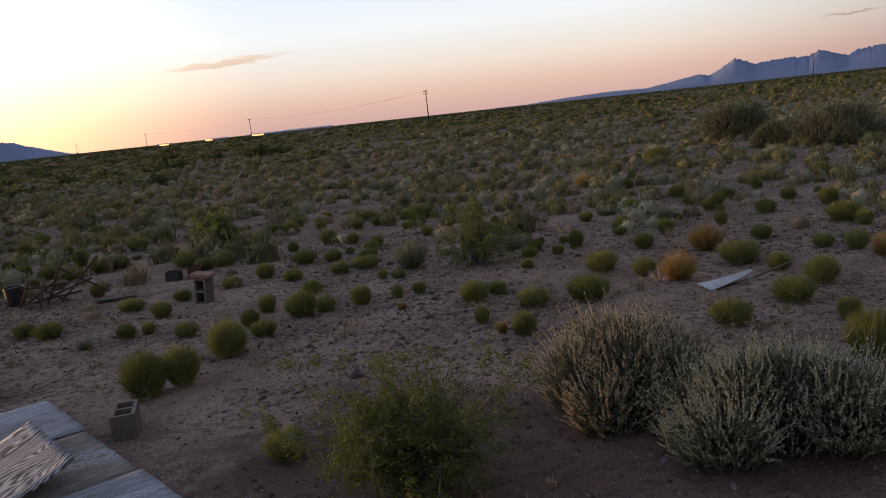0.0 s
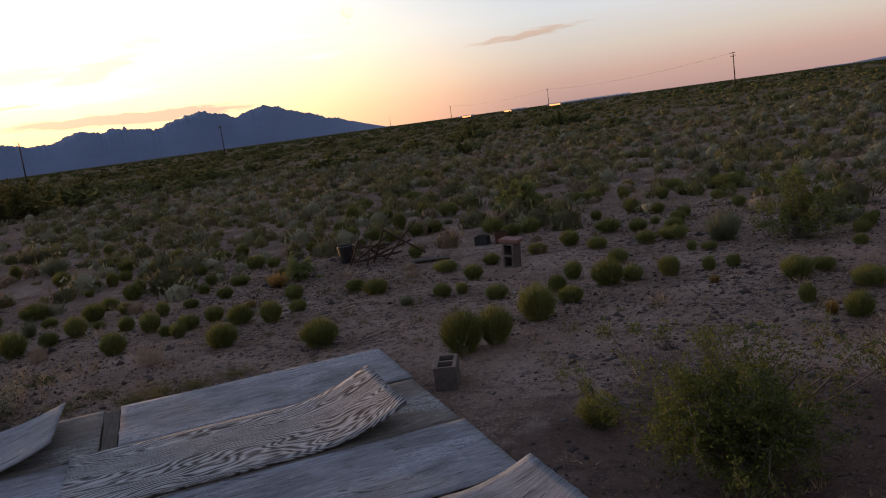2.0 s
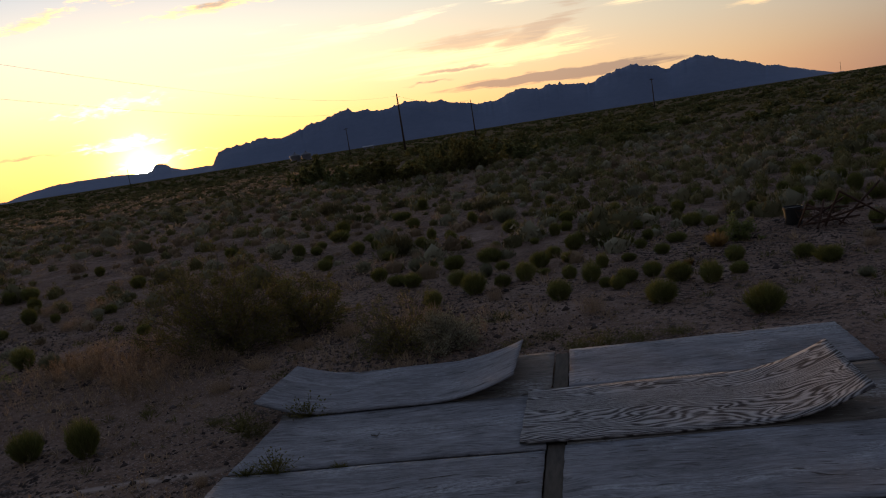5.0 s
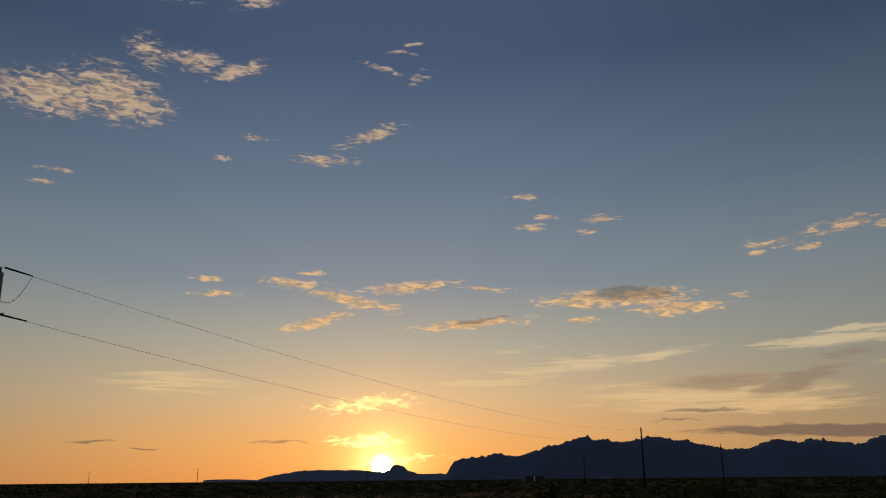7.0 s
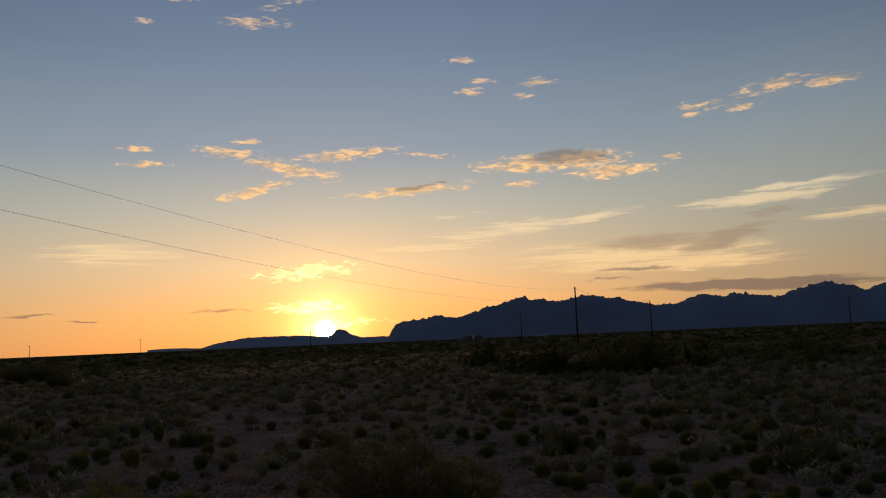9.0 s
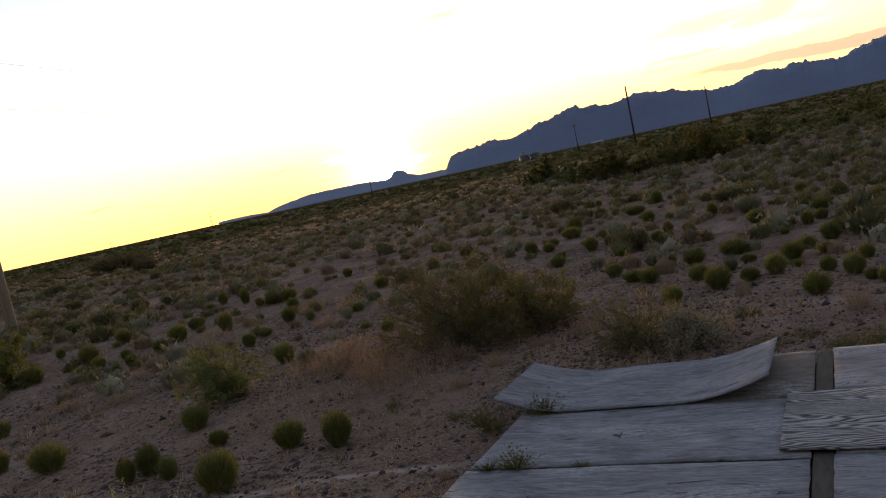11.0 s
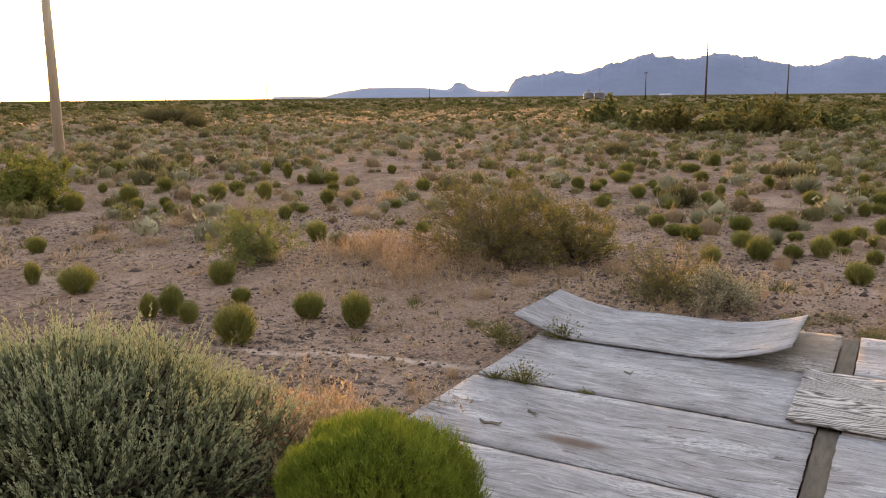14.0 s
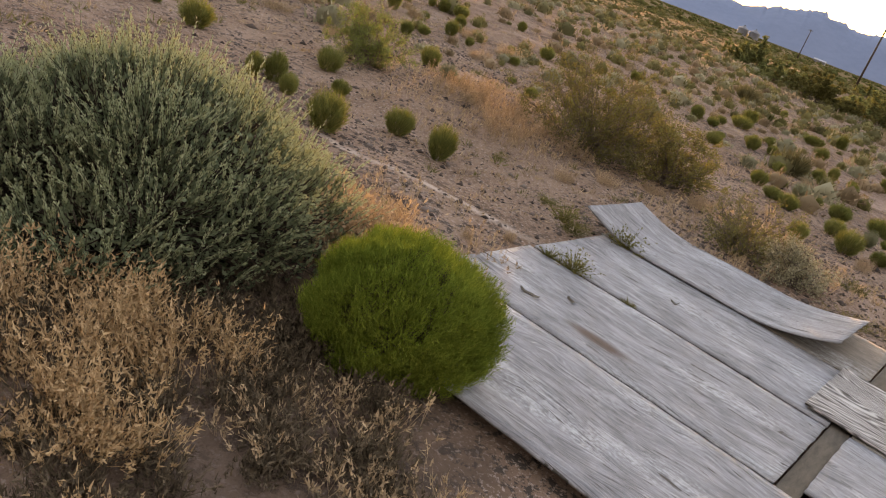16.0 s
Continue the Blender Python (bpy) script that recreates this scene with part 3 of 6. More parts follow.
radii = np.concatenate([np.linspace(0.0, 24, 150), 24 * (4900 / 24) ** (np.arange(1, 91) / 90)])
turns = np.linspace(0, 2 * np.pi, 360, endpoint=False)
gx, gy = np.outer(radii, np.cos(turns)), np.outer(radii, np.sin(turns))
gz = ground_height(gx, gy)
ni, nj = gx.shape
ii, jj = np.meshgrid(np.arange(ni - 1), np.arange(nj), indexing="ij")
gf = np.stack([ii * nj + jj, (ii + 1) * nj + jj, (ii + 1) * nj + (jj + 1) % nj, ii * nj + (jj + 1) % nj], -1).reshape(-1, 4)
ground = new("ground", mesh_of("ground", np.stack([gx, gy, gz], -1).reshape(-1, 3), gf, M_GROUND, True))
tagged(ground, "pinkish grey desert soil with gravel and pale crust", "ground", kind="structure")


# ---- far mountains ----
def range_of(name, label, az0, az1, dist, peaks, rough, seed, base=0.0):
    """A mountain range: the height at a bearing is the highest of its peaks, broken by crags."""
    na, nr = int((az1 - az0) * 14) + 2, 26
    a = np.linspace(az0, az1, na)
    crest = np.full(na, base)
    for pa, ph, pw_left, pw_right, power in peaks:
        t = np.where(a > pa, (a - pa) / pw_left, (pa - a) / pw_right)
        crest = np.maximum(crest, ph * np.clip(1 - np.clip(t, 0, 1) ** power, 0, 1))
    jag = np.array([noise.fractal(Vector((v * 1.3, seed, 0)), 0.6, 2.2, 6) for v in a])
    crag = np.array([max(0.0, noise.noise(Vector((v * 3.1, seed, 7))) - 0.05) + 0.6 * max(0.0, noise.noise(Vector((v * 7.3, seed, 9)))) for v in a])
    crest = crest + crag * rough * 2.6 * np.clip(crest / 1.2, 0, 1)
    crest = np.clip(crest + jag * rough * np.clip(crest / 1.2, 0, 1), 0, None)
    verts = []
    window = np.ones(29) / 29
    apron = np.minimum(np.convolve(np.pad(crest, 14, "edge"), window, "valid"), crest)
    for k in range(nr):
        s = k / (nr - 1)
        w_top = min(s / 0.74, 1.0) ** 3
        up_s = math.sin(math.pi * min(s * 1.35, 1.0) / 2) if s < 0.74 else 1 - (s - 0.74) / 0.26
        r = dist * (0.93 + 0.16 * s)
        for b, c in zip(a, crest * w_top + apron * (1 - w_top)):
            fold = 1 + 0.07 * noise.fractal(Vector((b * 0.9, s * 5, seed + 3)), 0.7, 2.0, 5) * (1 - abs(2 * s - 1.48) if s < 0.74 else 0)
            z = (r * math.tan(radians(c)) + 2.4) * (up_s * fold if s < 0.73 else up_s)
            verts.append((r * math.cos(radians(b)), r * math.sin(radians(b)), max(z, 0) - 1.0 if k in (0, nr - 1) else z))
    i, j = np.meshgrid(np.arange(nr - 1), np.arange(na - 1), indexing="ij")
    f = np.stack([i * na + j, i * na + j + 1, (i + 1) * na + j + 1, (i + 1) * na + j], -1).reshape(-1, 4)
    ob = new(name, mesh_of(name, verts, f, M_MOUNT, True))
    return tagged(ob, label, "mountain", kind="structure")


range_of("backdrop_mountains", "long jagged blue mountain range on the horizon", 107.5, 150.4, 4000, [
    (147.9, 1.36, 1.3, 6, 2.5), (145.8, 1.58, 4, 12, 1.4), (142.2, 2.16, 3.4, 6, 1.2), (139.8, 2.62, 9, 14, 1.15), (135.4, 2.53, 8, 9, 1.6),
    (131.0, 1.68, 9, 6, 4.0), (127.9, 2.24, 5, 12, 1.1), (125.5, 2.08, 8, 8, 1.6), (120.2, 2.62, 10, 9, 1.0), (116.0, 2.58, 9, 8, 0.9)], 0.075, 2.0)
range_of("backdrop_low_hills", "low hills before the setting sun", 149.0, 165.0, 4300, [
    (152.4, 0.96, 0.8, 1.0, 2.4), (152.3, 0.62, 2.0, 1.8, 2.5), (157.0, 0.66, 4.8, 6.5, 2.6), (150.5, 0.36, 3, 3, 3), (163.8, 0.14, 2, 3, 2.0)], 0.05, 9.0)
range_of("backdrop_eastern_peaks", "hazy blue peaks beyond the plain", 38.0, 80.0, 4100, [
    (64.3, 1.60, 3.2, 4.5, 0.75), (61.5, 1.15, 4, 5, 2), (59.4, 1.46, 2, 4, 1.1), (56.4, 1.27, 3, 6, 1.5), (51.0, 1.5, 4, 6, 1.2),
    (66.5, 0.72, 5, 4, 1.0), (72.0, 0.26, 6, 6, 1.6), (44.0, 1.0, 5, 6, 1.5)], 0.08, 5.0)

# ---- the plywood deck ----
U, V = Vector((0.829, 0.559, 0)), Vector((-0.559, 0.829, 0))
DECK = 34.0


def deck(u, v, z=0.0):
    p = U * u + V * v
    return Vector((p.x, p.y, z))


def sheet(u0, u1, v0, v1, z, mat, label, lift=None, turn=0.0, thick=0.014, seed=0):
    """A plywood sheet with worn edges; lift(s, t) gives its rise over the length s and the width t."""
    nu, nv = 40, 16
    cu, cv = (u0 + u1) / 2, (v0 + v1) / 2
    r = random.Random(seed)
    top = np.zeros((nu + 1, nv + 1, 3))
    for i in range(nu + 1):
        for j in range(nv + 1):
            s, t = i / nu, j / nv
            x, y = (s - 0.5) * (u1 - u0), (t - 0.5) * (v1 - v0)
            if i in (0, nu):
                x += r.uniform(-0.006, 0.004)
            if j in (0, nv):
                y += r.uniform(-0.004, 0.003)
            top[i, j] = x, y, (lift(s, t) if lift else 0.0) + 0.003 * math.sin(s * 9 + seed) * math.sin(t * 5 + seed)
    n = (nu + 1) * (nv + 1)
    low = top.copy()
    low[..., 2] -= thick
    verts = np.concatenate([top.reshape(-1, 3), low.reshape(-1, 3)])
    idx = np.arange(n).reshape(nu + 1, nv + 1)
    a, b, c, d = idx[:-1, :-1], idx[1:, :-1], idx[1:, 1:], idx[:-1, 1:]
    f = [np.stack([a, b, c, d], -1).reshape(-1, 4), np.stack([d, c, b, a], -1).reshape(-1, 4) + n]
    for e in (idx[:, 0], idx[-1, :], idx[::-1, -1], idx[0, ::-1]):
        f.append(np.stack([e[:-1], e[:-1] + n, e[1:] + n, e[1:]], -1))
    ob = new("plywood_sheet", mesh_of("plywood_sheet", verts, np.concatenate(f), mat))
    p = deck(cu, cv, z)
    ob.matrix_world = pose(p.x, p.y, p.z, 0, 0, DECK + turn)
    return tagged(ob, label, "plywood sheet", "plywood sheets of the deck")


def curl_ends(left, right, reach_l=0.3, reach_r=0.3, skew=0.0):
    def lift(s, t):
        a = max(0.0, 1 - s / reach_l) if left else 0.0
        b = max(0.0, (s - 1 + reach_r) / reach_r) if right else 0.0
        return left * a ** 1.7 * (1 - skew * t) + right * b ** 1.8 * (1 - skew * t)
    return lift


GREY = "weathered grey plywood sheet lying flat on old joists"
TOP = 0.10
sheet(-3.44, -0.94, 6.96, 8.20, TOP, M_PLY_DARK, "dark plywood sheet under a curled one", seed=1)
sheet(-3.42, -0.94, 5.73, 6.94, TOP, M_PLY, GREY, seed=2)
sheet(-3.44, -0.94, 4.53, 5.69, TOP, M_PLY_STAIN, "weathered grey plywood sheet with a brown stain", seed=3)
sheet(-3.40, -0.72, 3.29, 4.50, TOP, M_PLY, GREY, seed=4)
sheet(-0.79, 1.74, 7.04, 8.22, TOP, M_PLY, GREY, seed=5)
sheet(-0.79, 1.72, 5.78, 7.00, TOP - 0.004, M_PLY_DARK, "dark plywood sheet under a curled one", seed=6)
sheet(-0.80, 1.74, 4.66, 5.76, TOP, M_PLY, GREY, seed=7)
sheet(-0.70, 1.76, 3.40, 4.62, TOP, M_PLY, "grey plywood sheet with one end warped up", curl_ends(0, 0.12, 0.3, 0.2), seed=8)
sheet(-3.66, -1.24, 6.92, 8.14, TOP + 0.022, M_PLY, "grey plywood sheet with both ends curled up", curl_ends(0.16, 0.19, 0.28, 0.32, 0.15), seed=9)
sheet(-1.13, 1.33, 5.80, 6.98, TOP + 0.022, M_PLY_BOLD, "bold grained plywood sheet with one end curled up", curl_ends(0.012, 0.20, 0.2, 0.30), seed=10)


def joist(u0, v0, u1, v1, width=0.09, height=0.085):
    bm = bmesh.new()
    length = math.hypot(u1 - u0, v1 - v0)
    box(bm, (length, width, height), (0, 0, 0), (0, 0, 0), 0.004)
    ob = part("deck_joist", bm, M_JOIST)
    p = deck((u0 + u1) / 2, (v0 + v1) / 2, height / 2)
    ob.matrix_world = pose(p.x, p.y, p.z, 0, 0, DECK + math.degrees(math.atan2(v1 - v0, u1 - u0)))
    tagged(ob, "dark weathered timber joist under the plywood deck", "joist", "joists under the deck")


for u in (-3.2, -2.0, 0.35, 1.6):
    joist(u, 3.45, u, 8.05)
joist(-0.865, 3.5, -0.865, 8.15, 0.13)


# ---- shrubs ----
def tuft_mesh(name, r, h, count, width, mat, seed, spread=0.30, top=1.0, inner=(0.0, 0.55)):
    """A round tuft of fine upright stems."""
    q = np.random.default_rng(seed)
    th = np.arccos(q.uniform(-0.85, 1, count))
    ph = q.uniform(0, 2 * np.pi, count)
    k = q.uniform(0.80, 1.03, count) * (1 + 0.07 * np.sin(ph * 3 + seed) + 0.05 * np.sin(ph * 5 + 2 * seed + th * 4))
    tip = np.stack([r * k * np.sin(th) * np.cos(ph), r * k * np.sin(th) * np.sin(ph), h * (0.49 + 0.58 * k * np.cos(th) * top)], 1)
    tip[:, 2] = np.maximum(tip[:, 2], 0.03 * h)
    tip[:, :2] *= 0.74 + 0.30 * np.minimum(1.0, (np.cos(th)[:, None] + 0.85) * 0.95)
    base = np.stack([tip[:, 0] * spread * q.uniform(0.3, 1.5, count), tip[:, 1] * spread * q.uniform(0.3, 1.5, count), q.uniform(-0.02, 0.12, count) * h], 1)
    start = base + (tip - base) * q.uniform(*inner, count)[:, None]
    tip = tip + q.normal(size=tip.shape) * 0.085 * r * (inner[0] > 0)
    return mesh_of(name, *slivers(start, tip, width * q.uniform(0.7, 1.6, count)), mat)


def wispy_mesh(name, r, h, count, mat, seed, loose=0.30):
    """Feathery dry grass: thin crooked stems with small seed heads."""
    q = np.random.default_rng(seed)
    a, d = q.uniform(0, 6.28, count), r * np.sqrt(q.uniform(0, 1, count))
    root = np.stack([d * np.cos(a), d * np.sin(a), np.zeros(count)], 1)
    lean = q.normal(size=(count, 3)) * np.array([loose, loose, 0.0]) + np.array([0, 0, 1.0])
    tall = h * q.uniform(0.35, 1.1, (count, 1))
    tip = root + lean * tall
    k = np.repeat(np.arange(count), 7)
    f = q.uniform(0.35, 1.08, (len(k), 1))
    at = root[k] + (tip - root)[k] * f + q.normal(size=(len(k), 3)) * 0.010
    return mesh_of(name, *join(blades(root, tip, np.full(count, 0.0035)), leaves(at, q.uniform(0.010, 0.026, len(k)), lean[k])), mat)


TUFTS = [tuft_mesh("snakeweed_tuft", 0.235, 0.47, 3000, 0.0048, M_SNAKE, 11 + k, 0.25 + 0.05 * k, 1.0 - 0.1 * (k % 2), (0.35, 0.88)) for k in range(4)]
DRY_TUFTS = [wispy_mesh("dry_grass_clump", 0.26, 0.30, 240, M_DRY, 31 + k) for k in range(3)]
GOLD_TUFTS = [tuft_mesh("golden_brush", 0.34, 0.52, 900, 0.009, M_GOLD, 41 + k, 0.2) for k in range(2)]
SAGE_TUFTS = [tuft_mesh("grey_saltbush", 0.34, 0.42, 800, 0.012, M_SAGE, 51 + k, 0.25) for k in range(2)]
BRUSHES = [tuft_mesh("twiggy_bush", 0.5, 0.6, 1500, 0.010, M_BRUSH, 91 + k, 0.2, 1.0, (0.2, 0.85)) for k in range(3)]
WEEDS = [wispy_mesh("sprawling_weed", 0.20, 0.22, 150, M_CREO, 95 + k, 1.0) for k in range(2)]
spots = []


def height_at(x, y):
    return float(ground_height(np.array([x]), np.array([y]))[0])


def stand(meshes, x, y, s=1.0, tall=1.0, label="", category="shrub", group="", name=""):
    me = meshes[(len(spots) * 7 + int(abs(x * 13))) % len(meshes)]
    ob = new(name or me.name.split(".")[0], me)
    ob.matrix_world = pose(x, y, height_at(x, y) - 0.015, 0, 0, (x * 77 + y * 31) % 360) @ Matrix.Diagonal((s, s, s * tall, 1))
    spots.append((x, y, 0.25 * s))
    return tagged(ob, label, category, group)


def tuft(x, y, s=1.0, tall=1.0):
    return stand(TUFTS, x, y, s, tall, "round green snakeweed tuft on bare soil", "shrub", "snakeweed tufts")


def gold(x, y, s=1.0, tall=1.0):
    return stand(GOLD_TUFTS, x, y, s, tall, "golden dried brush clump on gravel", "shrub", "golden brush clumps")


def dry(x, y, s=1.0, tall=1.0):
    return stand(DRY_TUFTS, x, y, s, tall, "pale dry grass clump with feathery stems", "grass", "dry grass clumps")


def grey(x, y, s=1.0, tall=1.0):
    return stand(SAGE_TUFTS, x, y, s, tall, "small grey green saltbush on bare soil", "shrub", "small saltbushes")


def saltbush(x, y, rx, ry, h, lobes, spikes, mat, tips, label, seed, per=34, big=1.0, swell=0.40, tall=1.0):
    """A broad bush of rounded lobes: leafy spikes stand on the lobes, over a dense heart of dark twigs and inner leaves."""
    q = np.random.default_rng(seed)
    span = np.array([rx, ry, h])
    th, ph = np.arccos(q.uniform(0.0, 1, lobes)), q.uniform(0, 2 * np.pi, lobes) + np.arange(lobes) * 2.4
    far = q.uniform(0.45, 0.66, lobes)[:, None]
    mid = np.stack([np.sin(th) * np.cos(ph), np.sin(th) * np.sin(ph), 0.15 + 0.75 * np.cos(th)], 1) * far
    mid = np.concatenate([mid, [(0, 0, 0.42)]])
    size = np.concatenate([swell * q.uniform(0.66, 1.16, lobes), [0.46]])
    # spikes on the outside of the lobes
    k = q.integers(0, len(mid), spikes * 4)
    d = unit(q.normal(size=(len(k), 3)) + np.array([0, 0, 0.25]))
    at = mid[k] + d * size[k][:, None]
    gap = np.linalg.norm(at[:, None] - mid[None], axis=2) / size[None]
    gap[np.arange(len(k)), k] = 9.0
    good = (gap.min(axis=1) > 0.90) & (at[:, 2] > 0.03)
    at, d, k = at[good][:spikes], d[good][:spikes], k[good][:spikes]
    m = len(at)
    foot = at * span
    grow = unit(d * np.array([0.62, 0.62, 0.35]) + np.array([0, 0, 0.72]) + q.normal(size=(m, 3)) * 0.17)
    length = tall * q.uniform(0.09, 0.22, (m, 1)) * q.choice([0.7, 1.0, 1.5], (m, 1), p=[0.4, 0.42, 0.18])
    foot = foot - grow * length * 0.38
    foot[:, 2] = np.maximum(foot[:, 2], 0.01)
    top = foot + grow * length
    core = (mid * span)[k] * np.array([0.75, 0.75, 0.6])
    wood = [tubes(core * np.array([0.3, 0.3, 0.0]), core, np.full(m, 0.010), np.full(m, 0.006)), tubes(core, foot, np.full(m, 0.006), np.full(m, 0.003)),
            tubes(foot, top, np.full(m, 0.003), np.full(m, 0.0012))]
    # dead twigs packed in the heart
    n = spikes
    j = q.integers(0, len(mid), n)
    a = (mid[j] + unit(q.normal(size=(n, 3))) * (size[j] * q.uniform(0.2, 0.82, n))[:, None]) * span
    a[:, 2] = np.maximum(a[:, 2], 0.02)
    wood.append(tubes(a, a + q.normal(size=(n, 3)) * np.array([0.09, 0.09, 0.07]) + np.array([0, 0, 0.05]), np.full(n, 0.0055), np.full(n, 0.0035)))
    # inner leaves
    n = spikes * 9
    j = q.integers(0, len(mid), n)
    inner = (mid[j] + unit(q.normal(size=(n, 3))) * (size[j] * q.uniform(0.50, 0.86, n))[:, None]) * span
    inner = inner[inner[:, 2] > 0.02]
    low_v, low_f = leaves(inner, big * q.uniform(0.022, 0.042, len(inner)), None, 0.6, 0.26)
    lf = np.repeat(np.arange(m), per)
    f = q.uniform(0.0, 1.0, (len(lf), 1)) ** 0.8
    spray = grow[lf] * 1.0 + unit(q.normal(size=(len(lf), 3))) * 0.52
    leaf_v, _ = leaves(foot[lf] + grow[lf] * length[lf] * f, big * (0.028 - 0.015 * f[:, 0]) * q.uniform(0.75, 1.2, len(lf)), spray, 0.05, 0.17)
    high = f[:, 0] > 0.55
    quads = leaf_v.reshape(-1, 4, 3)
    two = np.array([[0, 1, 2], [0, 2, 3]])
    ob = new("saltbush", None)
    ob.matrix_world = pose(x, y, height_at(x, y) - 0.01, 0, 0, 0)
    part("woody_base", mesh_of("woody_base", *join(*wood), M_TWIG), M_TWIG, ob, "dark grey brown woody twigs")
    for name, v, skin in (("foliage", np.concatenate([low_v.reshape(-1, 4, 3), quads[~high]]), mat), ("seed_head", quads[high], tips)):
        part(name, mesh_of(name, v.reshape(-1, 3), (np.arange(len(v))[:, None, None] * 4 + two).reshape(-1, 3), skin), skin, ob)
    spots.append((x, y, max(rx, ry)))
    return tagged(ob, label, "shrub")


def open_bush(x, y, rx, ry, h, limbs, mat, label, seed, leaf=0.022, per=16, droop=0.0, name="mesquite_bush", reach=()):
    """A loose thorny bush: bent limbs that fork twice, with small leaves along the twigs."""
    q = np.random.default_rng(seed)
    wood, at, aims = [], [], []
    for limb in range(limbs + len(reach)):
        ph, th = q.uniform(0, 2 * np.pi), np.arccos(q.uniform(0.10, 1))
        k = q.uniform(0.7, 1.08)
        goal = np.array(reach[limb - limbs]) if limb >= limbs else np.array([rx * k * math.sin(th) * math.cos(ph), ry * k * math.sin(th) * math.sin(ph), h * k * (0.12 + 0.88 * math.cos(th))])
        p, last = np.array([q.normal() * 0.06, q.normal() * 0.06, 0.0]), 0.013
        for s in range(5):
            nxt = np.array([goal[0], goal[1], goal[2]]) * ((s + 1) / 5) + q.normal(size=3) * 0.045 * np.array([1, 1, 0.7])
            nxt[2] = max(nxt[2] + droop * math.sin(math.pi * (s + 1) / 5), 0.02)
            wood.append((p, nxt, last, last * 0.78))
            if s >= 1:
                for _t in range(3):
                    d = unit((nxt - p + q.normal(size=3) * 0.28 * np.linalg.norm(goal) * 0.6)[None])[0]
                    tip = nxt + d * q.uniform(0.10, 0.30) * max(h, 0.6) * 0.8
                    tip[2] = max(tip[2], 0.02)
                    wood.append((nxt, tip, last * 0.4, 0.0018))
                    f = q.uniform(0.15, 1.0, per)[:, None]
                    at.append(nxt + (tip - nxt) * f + q.normal(size=(per, 3)) * 0.022)
                    aims.append(np.tile(d, (per, 1)) * 0.5)
            p, last = nxt, last * 0.78
    a, b = np.array([i[0] for i in wood]), np.array([i[1] for i in wood])
    r0, r1 = np.array([i[2] for i in wood]), np.array([i[3] for i in wood])
    at, aims = np.concatenate(at), np.concatenate(aims)
    ob = new(name, None)
    ob.matrix_world = pose(x, y, height_at(x, y) - 0.01, 0, 0, 0)
    part("woody_base", mesh_of("woody_base", *tubes(a, b, r0, r1), M_STEM), M_STEM, ob, "thin dark branches")
    part("foliage", mesh_of("foliage", *leaves(at, q.uniform(0.6, 1.3, len(at)) * leaf, aims), mat), mat, ob)
    spots.append((x, y, max(rx, ry)))
    return tagged(ob, label, "shrub")


saltbush(1.72, 5.72, 0.80, 0.70, 0.82, 18, 1150, M_SAGE, M_SEED, "tall domed grey brown saltbush with pale seed spikes", 3, 64, 1.0, 0.32, 1.55)
saltbush(2.52, 4.80, 1.05, 0.80, 0.64, 26, 1700, M_SAGE, M_SAGE_PALE, "broad low silver green saltbush with upright spikes", 4, 64, 1.0, 0.30, 1.55)
saltbush(-5.28, -0.22, 1.24, 1.44, 1.12, 46, 3600, M_SAGE_GREEN, M_SAGE_TIP, "large rounded grey green saltbush", 5, 54, 1.45, 0.31, 1.55)
open_bush(0.16, 4.85, 0.50, 0.46, 0.90, 62, M_MESQ, "green mesquite bush with arching thorny twigs", 6, 0.021, 40, 0.10,
          reach=((-1.05, 0.40, 0.62), (-0.90, 0.30, 0.42), (-0.80, 0.5, 0.75), (-0.5, 0.4, 0.85), (-0.6, -0.1, 0.5), (0.95, 0.75, 0.62), (0.8, 0.9, 0.45), (1.1, 0.9, 0.42), (0.6, 0.6, 0.75)))
open_bush(-10.52, 5.62, 1.30, 1.35, 1.30, 100, M_CREO, "large loose creosote bush against the sun", 7, 0.028, 19, name="creosote_bush")
open_bush(-9.75, 6.45, 0.75, 0.75, 0.85, 40, M_CREO, "green creosote bush beside a larger one", 27, 0.032, 24, name="creosote_bush")
open_bush(-11.75, 2.45, 0.60, 0.60, 0.78, 38, M_PALEGREEN, "small pale green mesquite bush", 8, 0.022, 44)
open_bush(-7.48, 6.10, 0.55, 0.62, 0.72, 40, M_CREO, "twiggy bush with sparse leaves beside the deck", 9, 0.022, 16, name="twiggy_bush")
open_bush(-6.90, 6.30, 0.40, 0.45, 0.42, 34, M_SCRUB_GREY, "low grey green bush beside the deck", 28, 0.024, 22, name="twiggy_bush")
open_bush(-19.9, -0.25, 1.0, 1.0, 1.30, 60, M_MESQ, "dense green mesquite bush by the wire pole", 10, 0.05, 30)
open_bush(1.68, 12.42, 0.55, 0.55, 1.12, 28, M_MESQ, "open green creosote bush with yellow flowers", 12, 0.036, 20, name="creosote_bush")
open_bush(-3.29, 18.7, 0.55, 0.55, 0.80, 34, M_PALEGREEN, "pale green creosote bush among small tufts", 13, 0.045, 26, name="creosote_bush")
open_bush(-6.2, 12.6, 0.18, 0.18, 0.42, 12, M_PALEGREEN, "young yellow green creosote sapling", 29, 0.034, 20, name="creosote_bush")

